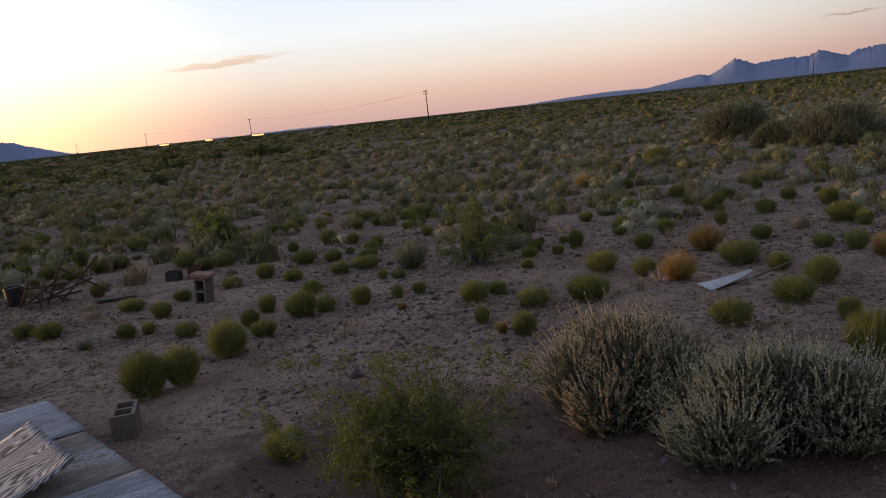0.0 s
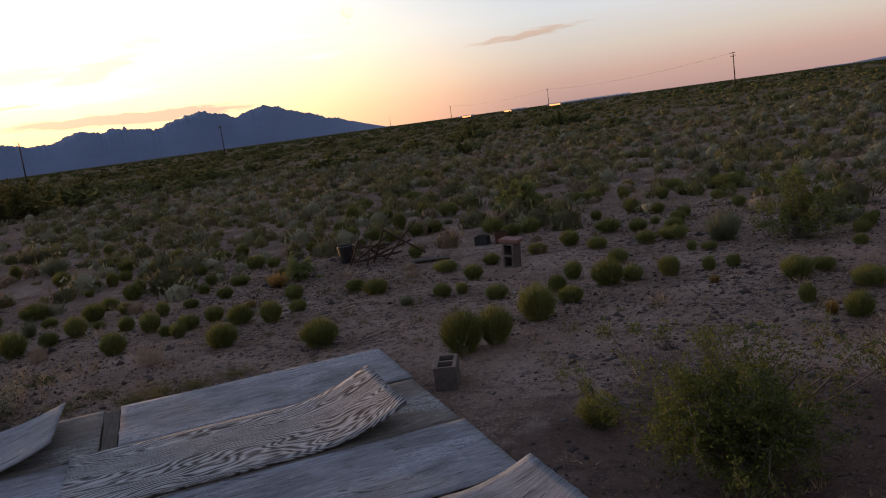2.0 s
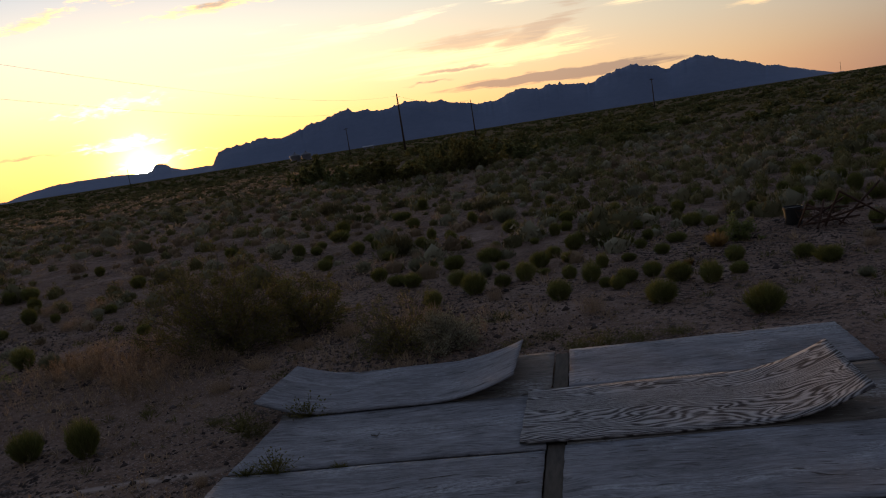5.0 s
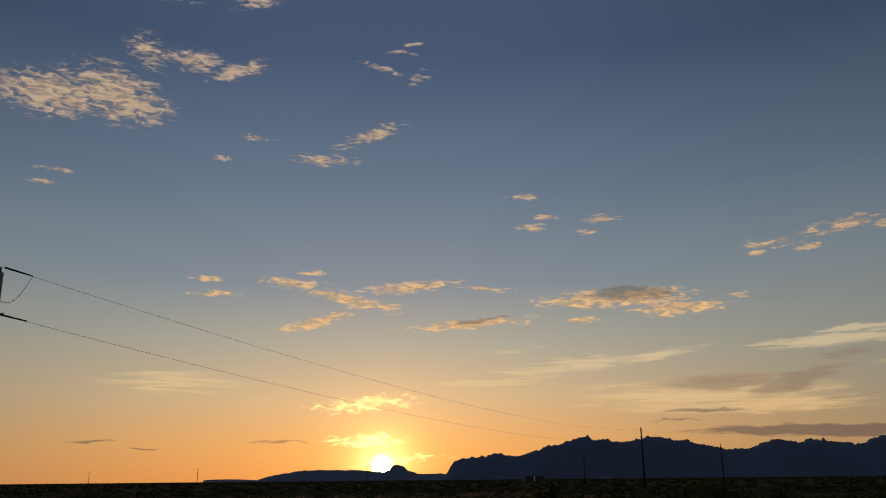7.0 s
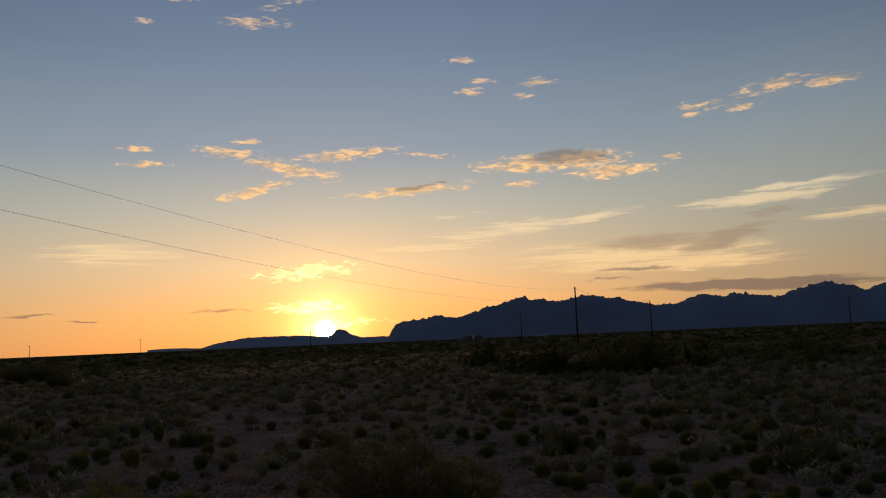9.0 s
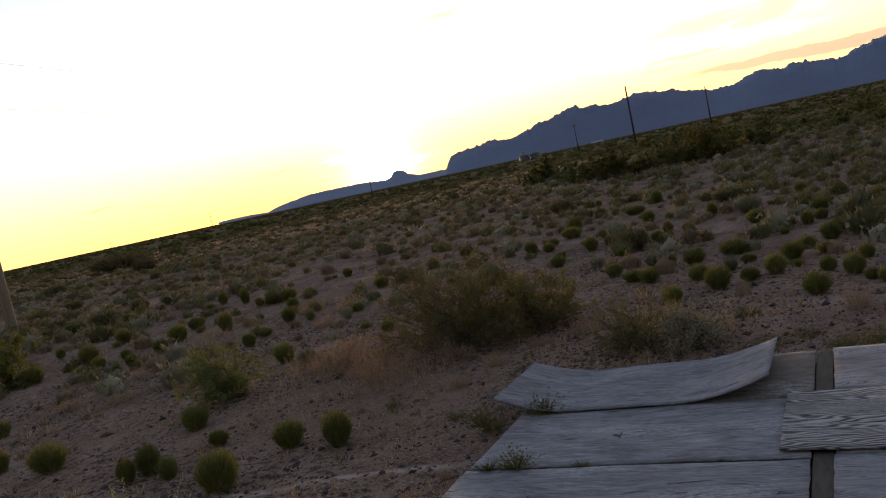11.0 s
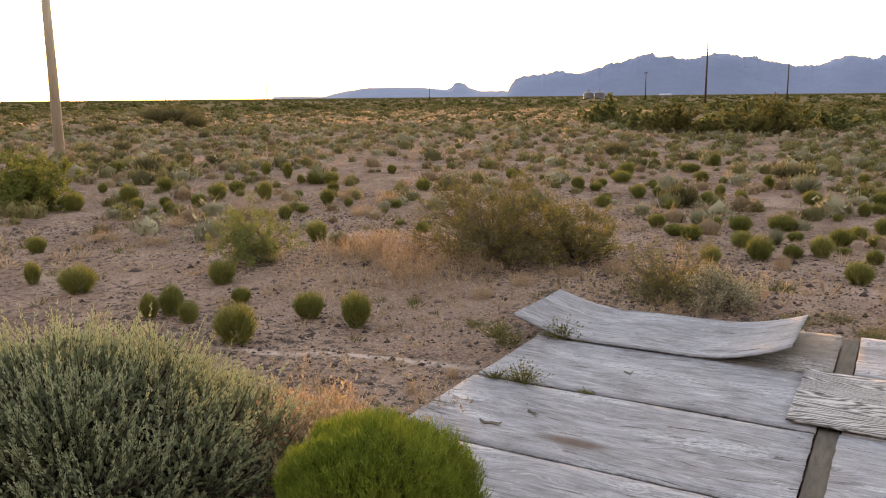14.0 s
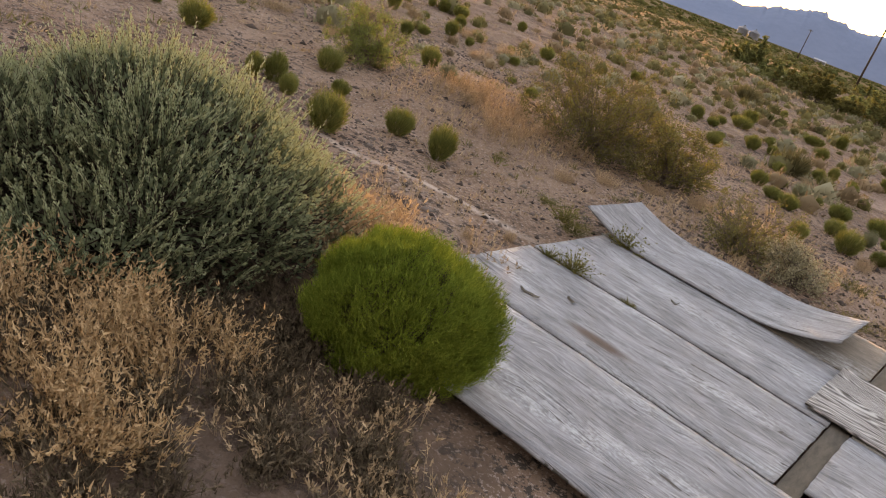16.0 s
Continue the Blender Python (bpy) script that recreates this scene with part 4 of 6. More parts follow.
def ball_mesh(r, h, count, seed):
    """A dense fuzzy dome of fine green twiglets in many small sprays, drawn in towards the ground."""
    q = np.random.default_rng(seed)
    sprays = count // 26
    th, ph = np.arccos(q.uniform(-0.75, 1, sprays)), q.uniform(0, 2 * np.pi, sprays)
    k = q.uniform(0.84, 1.0, sprays) * (1 + 0.05 * np.sin(ph * 3 + 1) + 0.05 * np.sin(ph * 6 + th * 5) + 0.035 * np.sin(ph * 11 + th * 9))
    head = np.stack([r * k * np.sin(th) ** 0.85 * np.cos(ph), r * k * np.sin(th) ** 0.85 * np.sin(ph), h * (0.46 + 0.54 * k * np.cos(th))], 1)
    out = unit(head - np.array([0, 0, 0.10 * h]))
    grow = unit(out * 0.6 + np.array([0, 0, 0.65]) + q.normal(size=out.shape) * 0.20)
    j = np.repeat(np.arange(sprays), 26)
    start = head[j] - grow[j] * q.uniform(0.02, 0.10, (len(j), 1)) + q.normal(size=(len(j), 3)) * 0.012
    tip = start + unit(grow[j] + q.normal(size=(len(j), 3)) * 0.36) * q.uniform(0.016, 0.045, (len(j), 1))
    start[:, 2], tip[:, 2] = np.maximum(start[:, 2], 0.0), np.maximum(tip[:, 2], 0.02)
    return mesh_of("foliage", *slivers(start, tip, 0.0026 * q.uniform(0.7, 1.5, len(j))), M_BALL)


ball = new("snakeweed_bush", None)
part("foliage", ball_mesh(0.54, 0.70, 190000, 77), M_BALL, ball)
q = np.random.default_rng(5)
ends = unit(q.normal(size=(2600, 3)) + np.array([0, 0, 0.6])) * np.array([0.44, 0.44, 0.40]) * q.uniform(0.6, 1.0, (2600, 1)) + np.array([0, 0, 0.24])
ends[:, 2] = np.maximum(ends[:, 2], 0.04)
part("woody_base", mesh_of("woody_base", *tubes(ends * np.array([0.25, 0.25, 0.0]), ends, np.full(2600, 0.006), np.full(2600, 0.004)), M_TWIG), M_TWIG, ball, "thin dark woody stems")
ball.matrix_world = pose(-4.20, 1.22, height_at(-4.20, 1.22) - 0.02, 0, 0, 40)
tagged(ball, "bright green rounded snakeweed bush at the deck edge", "shrub")
spots.append((-4.20, 1.22, 0.6))

def brush(x, y, s=1.0, tall=1.0):
    return stand(BRUSHES, x, y, s, tall, "dark twiggy half-dried bush on the flat", "shrub", "twiggy bushes")


def weed(x, y, s=1.0, tall=1.0):
    return stand(WEEDS, x, y, s, tall, "low grey green weed sprawling on the soil", "weed", "sprawling weeds")


# the tufts, clumps and weeds of the near flat
tuft(-2.22, 7.71, 0.99, 1.02)
tuft(-1.92, 7.89, 0.84, 1.14)
tuft(-1.60, 8.77, 1.00, 0.91)
tuft(-1.55, 10.24, 0.55, 1.08)
tuft(-1.31, 9.53, 0.73, 0.66)
tuft(-0.92, 10.41, 0.99, 0.76)
tuft(-0.63, 10.67, 0.65, 0.76)
tuft(-0.85, 11.83, 0.72, 0.71)
tuft(-1.43, 11.09, 0.59, 0.98)
tuft(-0.16, 10.77, 0.66, 0.95)
tuft(0.33, 10.70, 0.41, 1.06)
tuft(0.62, 10.71, 0.42, 0.95)
gold(0.34, 9.95, 0.24, 1.01)
tuft(-3.11, 10.35, 0.59, 0.80)
grey(-3.53, 10.06, 0.36, 0.97)
tuft(-4.23, 10.88, 0.89, 0.61)
tuft(-4.71, 11.34, 0.67, 0.71)
tuft(-2.33, 10.13, 0.69, 0.67)
tuft(-2.87, 11.29, 0.65, 0.88)
tuft(-2.86, 10.48, 0.40, 0.95)
tuft(-3.48, 12.07, 0.90, 0.48)
dry(-4.02, 12.00, 0.49, 0.88)
tuft(-2.85, 12.56, 0.66, 0.68)
tuft(-4.45, 13.73, 0.61, 0.80)
tuft(-2.19, 13.10, 0.79, 0.53)
tuft(-2.59, 15.32, 0.81, 0.82)
tuft(-1.68, 13.38, 0.77, 0.80)
tuft(-1.22, 13.03, 0.79, 0.53)
dry(-4.16, 15.29, 0.47, 1.70)
gold(-4.12, 16.75, 0.60, 0.90)
tuft(-3.44, 15.82, 1.06, 0.64)
tuft(-2.96, 15.17, 0.91, 0.60)
tuft(-4.84, 20.18, 1.05, 0.69)
tuft(-5.13, 19.10, 1.13, 0.67)
tuft(-6.01, 17.83, 0.74, 1.20)
tuft(-6.23, 16.69, 0.86, 0.69)
tuft(-6.86, 16.94, 0.87, 0.82)
tuft(-7.70, 18.34, 0.67, 0.85)
tuft(-7.50, 20.00, 0.82, 0.76)
tuft(-8.12, 20.47, 0.90, 0.97)
tuft(-8.60, 22.82, 1.17, 0.61)
tuft(-5.16, 16.40, 0.97, 0.67)
tuft(-4.87, 16.63, 0.86, 0.69)
tuft(-5.82, 19.37, 0.86, 0.96)
tuft(-7.50, 24.09, 1.24, 0.50)
tuft(-8.97, 28.18, 1.03, 0.62)
tuft(-8.77, 25.59, 0.94, 0.58)
tuft(-2.36, 16.69, 1.13, 0.60)
tuft(-1.91, 15.90, 0.72, 0.80)
grey(-2.20, 17.72, 0.64, 1.70)
tuft(-1.45, 16.44, 0.55, 0.87)
tuft(-1.11, 14.34, 1.09, 0.48)
tuft(-0.60, 14.28, 0.76, 0.68)
tuft(-0.76, 16.74, 0.76, 0.90)
tuft(-0.46, 13.01, 0.79, 0.60)
tuft(-0.04, 13.15, 1.10, 0.45)
tuft(-0.32, 15.04, 0.41, 0.80)
tuft(0.08, 15.09, 0.69, 0.64)
tuft(0.19, 12.28, 0.34, 1.06)
grey(0.67, 12.77, 0.88, 1.43)
tuft(0.43, 12.19, 0.56, 0.57)
tuft(1.21, 16.00, 0.62, 0.77)
tuft(-1.72, 19.39, 0.88, 0.71)
tuft(-1.99, 19.13, 0.81, 0.76)
tuft(0.13, 20.04, 1.06, 0.61)
tuft(1.30, 19.50, 1.78, 0.48)
grey(1.07, 21.37, 0.79, 1.56)
tuft(1.21, 18.15, 0.83, 0.58)
tuft(-8.70, 33.73, 1.49, 0.52)
tuft(-9.35, 32.74, 1.35, 0.55)
tuft(3.19, 10.89, 1.03, 0.67)
tuft(3.60, 10.36, 0.74, 0.80)
gold(3.82, 9.72, 0.86, 0.96)
gold(4.88, 11.36, 0.94, 0.91)
tuft(4.83, 10.18, 1.22, 0.57)
tuft(4.22, 12.10, 0.77, 0.76)
tuft(2.53, 9.30, 1.20, 0.58)
tuft(1.25, 9.96, 0.85, 0.78)
tuft(1.58, 10.21, 0.64, 0.59)
tuft(1.88, 9.34, 0.88, 0.60)
tuft(1.19, 8.92, 0.42, 1.26)
tuft(1.53, 8.24, 0.65, 0.85)
gold(1.32, 8.39, 0.23, 1.38)
gold(2.08, 8.34, 0.20, 0.84)
tuft(3.46, 7.52, 0.97, 0.59)
tuft(4.43, 8.10, 1.05, 0.59)
tuft(4.50, 7.22, 0.54, 0.94)
tuft(4.01, 6.13, 0.92, 1.14)
tuft(1.82, 7.23, 0.69, 0.78)
tuft(5.04, 9.55, 0.70, 0.74)
tuft(5.18, 8.84, 0.87, 0.87)
tuft(6.18, 10.49, 0.68, 0.67)
tuft(2.49, 12.42, 0.62, 0.66)
tuft(2.26, 11.47, 0.45, 0.76)
tuft(2.94, 12.40, 0.49, 0.76)
tuft(3.34, 12.79, 0.60, 1.11)
tuft(2.76, 14.05, 0.55, 0.57)
tuft(2.92, 13.56, 0.38, 0.64)
tuft(4.24, 13.32, 0.53, 0.69)
grey(4.86, 15.92, 0.86, 0.68)
grey(5.35, 14.30, 0.86, 0.99)
tuft(7.17, 13.97, 0.89, 0.67)
tuft(5.87, 11.60, 0.75, 0.67)
tuft(7.59, 12.23, 1.28, 0.59)
tuft(6.40, 10.07, 0.74, 0.85)
gold(6.42, 9.58, 0.43, 1.56)
gold(10.38, 17.93, 0.36, 1.70)
tuft(10.78, 18.33, 1.03, 0.77)
dry(10.04, 18.11, 0.36, 1.70)
gold(6.08, 21.98, 0.83, 0.90)
grey(5.08, 24.21, 1.03, 1.17)
tuft(9.81, 26.27, 2.05, 0.62)
tuft(4.24, 17.65, 0.96, 0.55)
tuft(5.52, 18.17, 0.85, 0.58)
tuft(6.56, 18.15, 1.00, 0.55)
tuft(6.75, 20.33, 0.80, 0.69)
tuft(6.59, 15.88, 0.88, 0.49)
tuft(7.60, 16.49, 0.92, 0.55)
tuft(8.97, 14.12, 0.91, 0.48)
tuft(-0.76, 5.83, 0.77, 0.71)
dry(5.13, 11.90, 0.33, 1.70)
dry(5.19, 10.49, 0.26, 1.70)
dry(4.88, 12.74, 0.28, 1.70)
tuft(-6.91, 8.53, 0.78, 0.83)
tuft(-5.45, 8.63, 0.93, 0.71)
tuft(-5.31, 9.70, 0.71, 0.95)
tuft(-4.11, 8.51, 1.04, 0.75)
tuft(-8.72, 8.85, 0.89, 0.86)
tuft(-8.56, 9.33, 0.64, 0.76)
grey(-9.33, 9.86, 0.41, 1.70)
tuft(-8.84, 8.05, 0.67, 0.95)
tuft(-10.34, 9.11, 0.77, 0.76)
tuft(-10.76, 9.14, 0.78, 0.60)
tuft(-12.09, 10.39, 0.66, 0.58)
grey(-11.57, 10.41, 0.57, 1.31)
tuft(-11.20, 10.50, 0.48, 0.96)
tuft(-10.70, 10.54, 0.90, 0.73)
tuft(-9.49, 9.32, 0.76, 0.76)
tuft(-10.44, 11.24, 1.10, 0.61)
tuft(-9.46, 10.44, 0.61, 0.64)
tuft(-8.36, 9.67, 0.75, 0.91)
tuft(-8.66, 10.46, 0.80, 0.84)
tuft(-9.09, 11.42, 0.69, 0.75)
tuft(-8.32, 10.81, 0.65, 0.66)
tuft(-7.62, 9.80, 0.55, 0.95)
tuft(-8.31, 10.08, 0.48, 0.57)
tuft(-7.14, 9.66, 0.68, 0.95)
tuft(-7.48, 10.50, 0.48, 1.07)
tuft(-6.59, 9.73, 0.71, 0.71)
tuft(-6.38, 9.15, 0.50, 0.95)
tuft(-6.69, 9.32, 0.43, 0.84)
tuft(-5.77, 9.71, 0.82, 0.75)
gold(-6.26, 10.92, 0.29, 0.85)
tuft(-6.38, 10.08, 0.63, 0.87)
tuft(-7.34, 11.04, 0.56, 0.61)
tuft(-6.99, 11.50, 0.61, 0.70)
tuft(-5.63, 11.13, 0.67, 0.87)
tuft(-5.22, 10.35, 0.62, 0.60)
gold(-6.35, 12.11, 0.65, 0.78)
tuft(-9.31, 12.58, 0.58, 1.07)
tuft(-8.69, 12.57, 0.96, 0.64)
tuft(-8.15, 12.34, 0.62, 0.75)
tuft(-8.03, 12.88, 0.50, 0.96)
tuft(-7.34, 12.64, 0.84, 0.50)
tuft(-10.51, 13.47, 0.56, 1.09)
tuft(-12.30, 15.87, 0.53, 1.07)
tuft(-11.48, 15.30, 0.85, 0.80)
tuft(-10.17, 14.48, 0.74, 1.10)
tuft(-10.66, 16.07, 0.81, 0.96)
tuft(-14.21, 18.41, 0.69, 1.06)
tuft(-9.37, 15.60, 1.10, 0.48)
tuft(-9.66, 15.02, 0.81, 0.71)
tuft(-9.00, 14.55, 0.52, 0.96)
tuft(-7.91, 14.37, 0.87, 0.77)
tuft(-8.96, 15.84, 0.69, 0.96)
tuft(-12.41, 14.36, 0.97, 0.69)
grey(-13.74, 15.79, 1.05, 1.09)
tuft(-14.75, 15.67, 0.62, 1.35)
tuft(-14.28, 13.64, 0.56, 1.35)
brush(-13.41, 11.72, 0.75, 1.23)
tuft(-16.79, 15.52, 0.80, 0.97)
tuft(-18.96, 17.11, 1.41, 0.48)
tuft(-20.07, 19.18, 0.78, 1.21)
tuft(-16.51, 13.64, 0.64, 0.79)
tuft(-19.12, 14.90, 0.97, 0.97)
tuft(-21.70, 17.60, 0.94, 0.54)
tuft(-24.49, 20.54, 0.65, 0.91)
weed(-7.10, 7.48, 0.70, 0.95)
weed(-6.10, 6.52, 0.71, 0.81)
weed(-5.93, 6.96, 0.53, 0.91)
weed(-5.39, 6.70, 0.60, 1.05)
weed(-5.14, 6.86, 0.70, 1.13)
weed(-4.89, 7.06, 0.61, 1.13)
dry(-6.02, 7.97, 0.62, 1.14)
weed(-4.65, 7.44, 0.63, 0.75)
dry(-7.98, 8.46, 0.46, 1.47)
tuft(-11.27, 0.16, 1.04, 0.75)
tuft(-11.94, -0.34, 0.47, 1.43)
tuft(-14.33, -0.27, 0.66, 0.96)
tuft(-9.45, 0.76, 0.47, 1.37)
tuft(-9.54, 1.00, 0.60, 1.30)
tuft(-9.16, 1.11, 0.49, 1.12)
tuft(-8.16, 1.38, 0.94, 0.94)
tuft(-9.75, 1.79, 0.54, 0.80)
tuft(-10.79, 1.79, 0.80, 0.88)
tuft(-8.77, 2.29, 0.76, 0.94)
tuft(-8.15, 2.59, 0.70, 1.26)
tuft(-13.36, 3.87, 0.81, 0.91)
grey(-12.62, 3.98, 0.54, 1.16)
tuft(-20.08, 1.66, 0.99, 1.02)
tuft(-19.41, 0.49, 1.09, 0.80)
tuft(-22.59, 1.30, 0.55, 1.07)
tuft(-27.07, 2.04, 1.19, 0.91)
tuft(-18.15, 2.24, 0.61, 1.00)
tuft(-18.76, 2.94, 0.75, 0.89)
tuft(-19.73, 3.55, 1.03, 0.91)
tuft(-21.06, 4.28, 0.98, 0.75)
tuft(-19.20, 4.52, 0.80, 1.31)
tuft(-21.87, 2.70, 0.86, 0.97)
grey(-21.02, 2.97, 0.72, 1.25)
tuft(-23.43, 6.26, 0.64, 1.70)
tuft(-21.76, 6.49, 0.73, 1.10)
tuft(-21.50, 6.90, 1.00, 0.80)
tuft(-25.05, 6.06, 0.75, 1.21)
tuft(-23.09, 5.19, 0.61, 1.07)
tuft(-23.23, 9.39, 0.67, 0.97)
tuft(-19.18, 8.54, 0.88, 0.86)
dry(-18.38, 4.84, 0.67, 1.25)
tuft(-21.91, 6.18, 0.50, 1.16)
brush(-32.39, 2.06, 0.79, 0.85)
brush(-28.39, 3.13, 1.11, 0.81)
brush(-30.59, 4.59, 0.82, 0.89)
brush(-29.53, 0.93, 0.65, 1.15)
brush(-30.17, 5.62, 0.92, 0.72)
brush(-42.41, 3.58, 1.23, 0.65)
brush(-60.52, 4.37, 1.94, 0.72)
brush(-68.18, 11.57, 2.30, 0.91)
brush(-25.72, 19.71, 1.12, 0.91)
tuft(-17.11, 11.77, 0.77, 0.96)
tuft(-17.46, 12.76, 0.64, 0.87)
tuft(-18.22, 13.99, 1.35, 0.53)
tuft(-20.31, 11.80, 0.77, 0.88)
tuft(-16.28, 13.50, 0.56, 0.86)
brush(-16.57, 18.44, 0.98, 0.67)
brush(-85.75, 12.33, 6.22, 0.47)
brush(-100.73, 12.74, 3.98, 0.68)
weed(-11.64, 2.62, 0.40, 0.91)
weed(-8.78, 3.53, 0.33, 1.13)
weed(-6.82, 3.60, 0.54, 1.50)
weed(-7.56, 3.65, 0.39, 1.24)
weed(-6.43, 1.66, 0.19, 1.70)
dry(-15.82, 2.01, 0.92, 0.66)
dry(-14.33, 1.43, 0.96, 0.56)
dry(-14.94, 0.73, 0.97, 0.56)
dry(-13.57, 2.25, 0.67, 0.79)
dry(-17.10, 6.72, 1.13, 0.83)
dry(-15.91, 5.61, 0.86, 0.79)
dry(-17.85, 5.95, 0.77, 0.99)
dry(-8.55, 4.28, 0.49, 1.17)
dry(-8.85, 5.01, 0.52, 0.98)
dry(-9.01, 5.80, 0.55, 0.78)
dry(-8.90, 6.45, 0.56, 1.17)
dry(-6.13, 2.29, 0.20, 1.70)
dry(-6.29, 2.73, 0.21, 1.70)
dry(-5.25, 1.05, 1.5, 1.1)
dry(-5.0, 1.35, 1.0)
dry(-5.45, 1.25, 1.2, 1.2)


def grass_patch(x0, x1, y0, y1, count, h, seed, thin=0.25):
    q = np.random.default_rng(seed)
    n = count
    root = np.stack([q.uniform(x0, x1, n), q.uniform(y0, y1, n), np.zeros(n)], 1)
    dens = np.sin(root[:, 0] * 5 + 1) * np.sin(root[:, 1] * 4.3) + q.normal(size=n) * 0.7
    root = root[dens > thin]
    n = len(root)
    root[:, 2] = ground_height(root[:, 0], root[:, 1]) - 0.01
    lean = q.normal(size=(n, 3)) * np.array([0.35, 0.35, 0.0]) + np.array([0, 0, 1.0])
    tip = root + lean * h * q.uniform(0.25, 1.1, (n, 1))
    k = np.repeat(np.arange(n), 6)
    f = q.uniform(0.3, 1.08, (len(k), 1))
    at = root[k] + (tip - root)[k] * f + q.normal(size=(len(k), 3)) * 0.010
    plume = unit(lean[k] + q.normal(size=(len(k), 3)) * 0.32) * q.uniform(0.03, 0.075, (len(k), 1))
    shape = join(blades(root, tip, np.full(n, 0.0032)), slivers(at, at + plume, np.full(len(k), 0.0075)))
    ob = new("dry_grass", mesh_of("dry_grass", *shape, M_DRY))
    tagged(ob, "feathery dry tan grass beside the saltbush", "grass", kind="stuff")


def plume_grass(x0, x1, y0, y1, clumps, stems, h, seed, mat, label):
    """Clumps of curving dry stems with feathery heads, and bare soil between them."""
    q = np.random.default_rng(seed)
    cx, cy = q.uniform(x0, x1, clumps), q.uniform(y0, y1, clumps)
    j = np.repeat(np.arange(clumps), stems)
    n = len(j)
    a, d = q.uniform(0, 6.28, n), np.abs(q.normal(size=n)) * 0.07
    root = np.stack([cx[j] + d * np.cos(a), cy[j] + d * np.sin(a), np.zeros(n)], 1)
    root[:, 2] = ground_height(root[:, 0], root[:, 1]) - 0.01
    sway = np.stack([q.normal(size=clumps) * 0.22, q.normal(size=clumps) * 0.22 - 0.12, np.zeros(clumps)], 1)[j]
    lean = sway + np.stack([np.cos(a), np.sin(a), np.zeros(n)], 1) * np.abs(q.normal(size=n))[:, None] * 0.38 + np.array([0, 0, 1.0])
    tall = h * q.uniform(0.6, 1.15, clumps)[j][:, None] * q.uniform(0.35, 1.1, (n, 1))
    tip = root + lean * tall
    k = np.repeat(np.arange(n), 9)
    f = q.uniform(0.52, 1.04, (len(k), 1))
    at = root[k] + (tip - root)[k] * f + q.normal(size=(len(k), 3)) * 0.006
    plume = unit(lean[k] + q.normal(size=(len(k), 3)) * 0.55) * q.uniform(0.016, 0.042, (len(k), 1))
    shape = join(blades(root, tip, np.full(n, 0.0028)), slivers(at, at + plume, np.full(len(k), 0.0085)))
    ob = new("dry_grass", mesh_of("dry_grass", *shape, mat))
    tagged(ob, label, "grass", kind="stuff")


plume_grass(-4.25, -3.25, -1.2, 0.35, 26, 62, 0.38, 21, M_PLUME, "feathery golden dry grass beside the saltbush")
plume_grass(-3.3, -2.2, -1.3, 0.35, 17, 46, 0.24, 25, M_PLUME, "feathery golden dry grass beside the saltbush")
plume_grass(-4.7, -2.4, -1.2, 1.05, 210, 30, 0.15, 26, M_OLDGRASS, "low grey brown dead grass on dark soil")
plume_grass(-5.6, -4.65, 1.05, 1.6, 18, 46, 0.42, 27, M_DRY, "tall pale dry grass at the saltbush edge")
plume_grass(-3.7, -2.5, 0.25, 1.25, 34, 14, 0.17, 31, M_DRY, "thin pale dry grass on gravel by the deck")
plume_grass(-6.6, -4.9, 1.0, 2.4, 14, 12, 0.26, 29, M_DRY, "thin pale dry grass by the deck corner")
plume_grass(-12.2, -9.4, 3.3, 5.2, 46, 26, 0.36, 30, M_DRY, "pale pinkish dry grass before the creosote")
grass_patch(-12.9, -9.0, 2.6, 5.4, 2200, 0.18, 23, 0.5)
grass_patch(-9.0, -6.6, 5.0, 7.6, 900, 0.20, 24)


# ---- scattered scrub ----
# bare soil round the loose things
spots += [(-2.44, 12.05, 0.8), (-2.1, 11.1, 0.7), (-4.95, 13.4, 1.0), (-2.2, 6.86, 0.6), (4.2, 9.1, 0.7), (-3.2, 14.6, 0.7), (-2.95, 13.6, 0.7), (-2.75, 12.9, 0.5), (-5.75, 13.7, 0.6)]

def clear(x, y):
    u, v = x * 0.829 + y * 0.559, -x * 0.559 + y * 0.829
    if -4.1 < u < 2.1 and 2.9 < v < 8.6:
        return False
    return all((x - a) ** 2 + (y - b) ** 2 > (r + 0.22) ** 2 for a, b, r in spots)


pick = random.Random(5)
placed = 0
while placed < 150:
    a = pick.uniform(45, 200)
    r = math.sqrt(pick.uniform((13.0 if a < 112 else 14.0) ** 2, 21 ** 2))
    x, y = bearing(a, 0, r).xy
    thick_growth = noise.noise(Vector((x * 0.22, y * 0.22, 4.0))) * 0.6 + (0.75 if a < 150 else 0.35)
    if pick.random() > thick_growth or not clear(x, y):
        continue
    s, kind = pick.uniform(0.35, 0.8), pick.random()
    if kind < 0.80:
        tuft(x, y, s, pick.uniform(0.7, 1.05))
    elif kind < 0.90:
        grey(x, y, s * 0.9, pick.uniform(0.7, 1.0))
    else:
        dry(x, y, s * 1.1, pick.uniform(0.6, 1.0))
    placed += 1


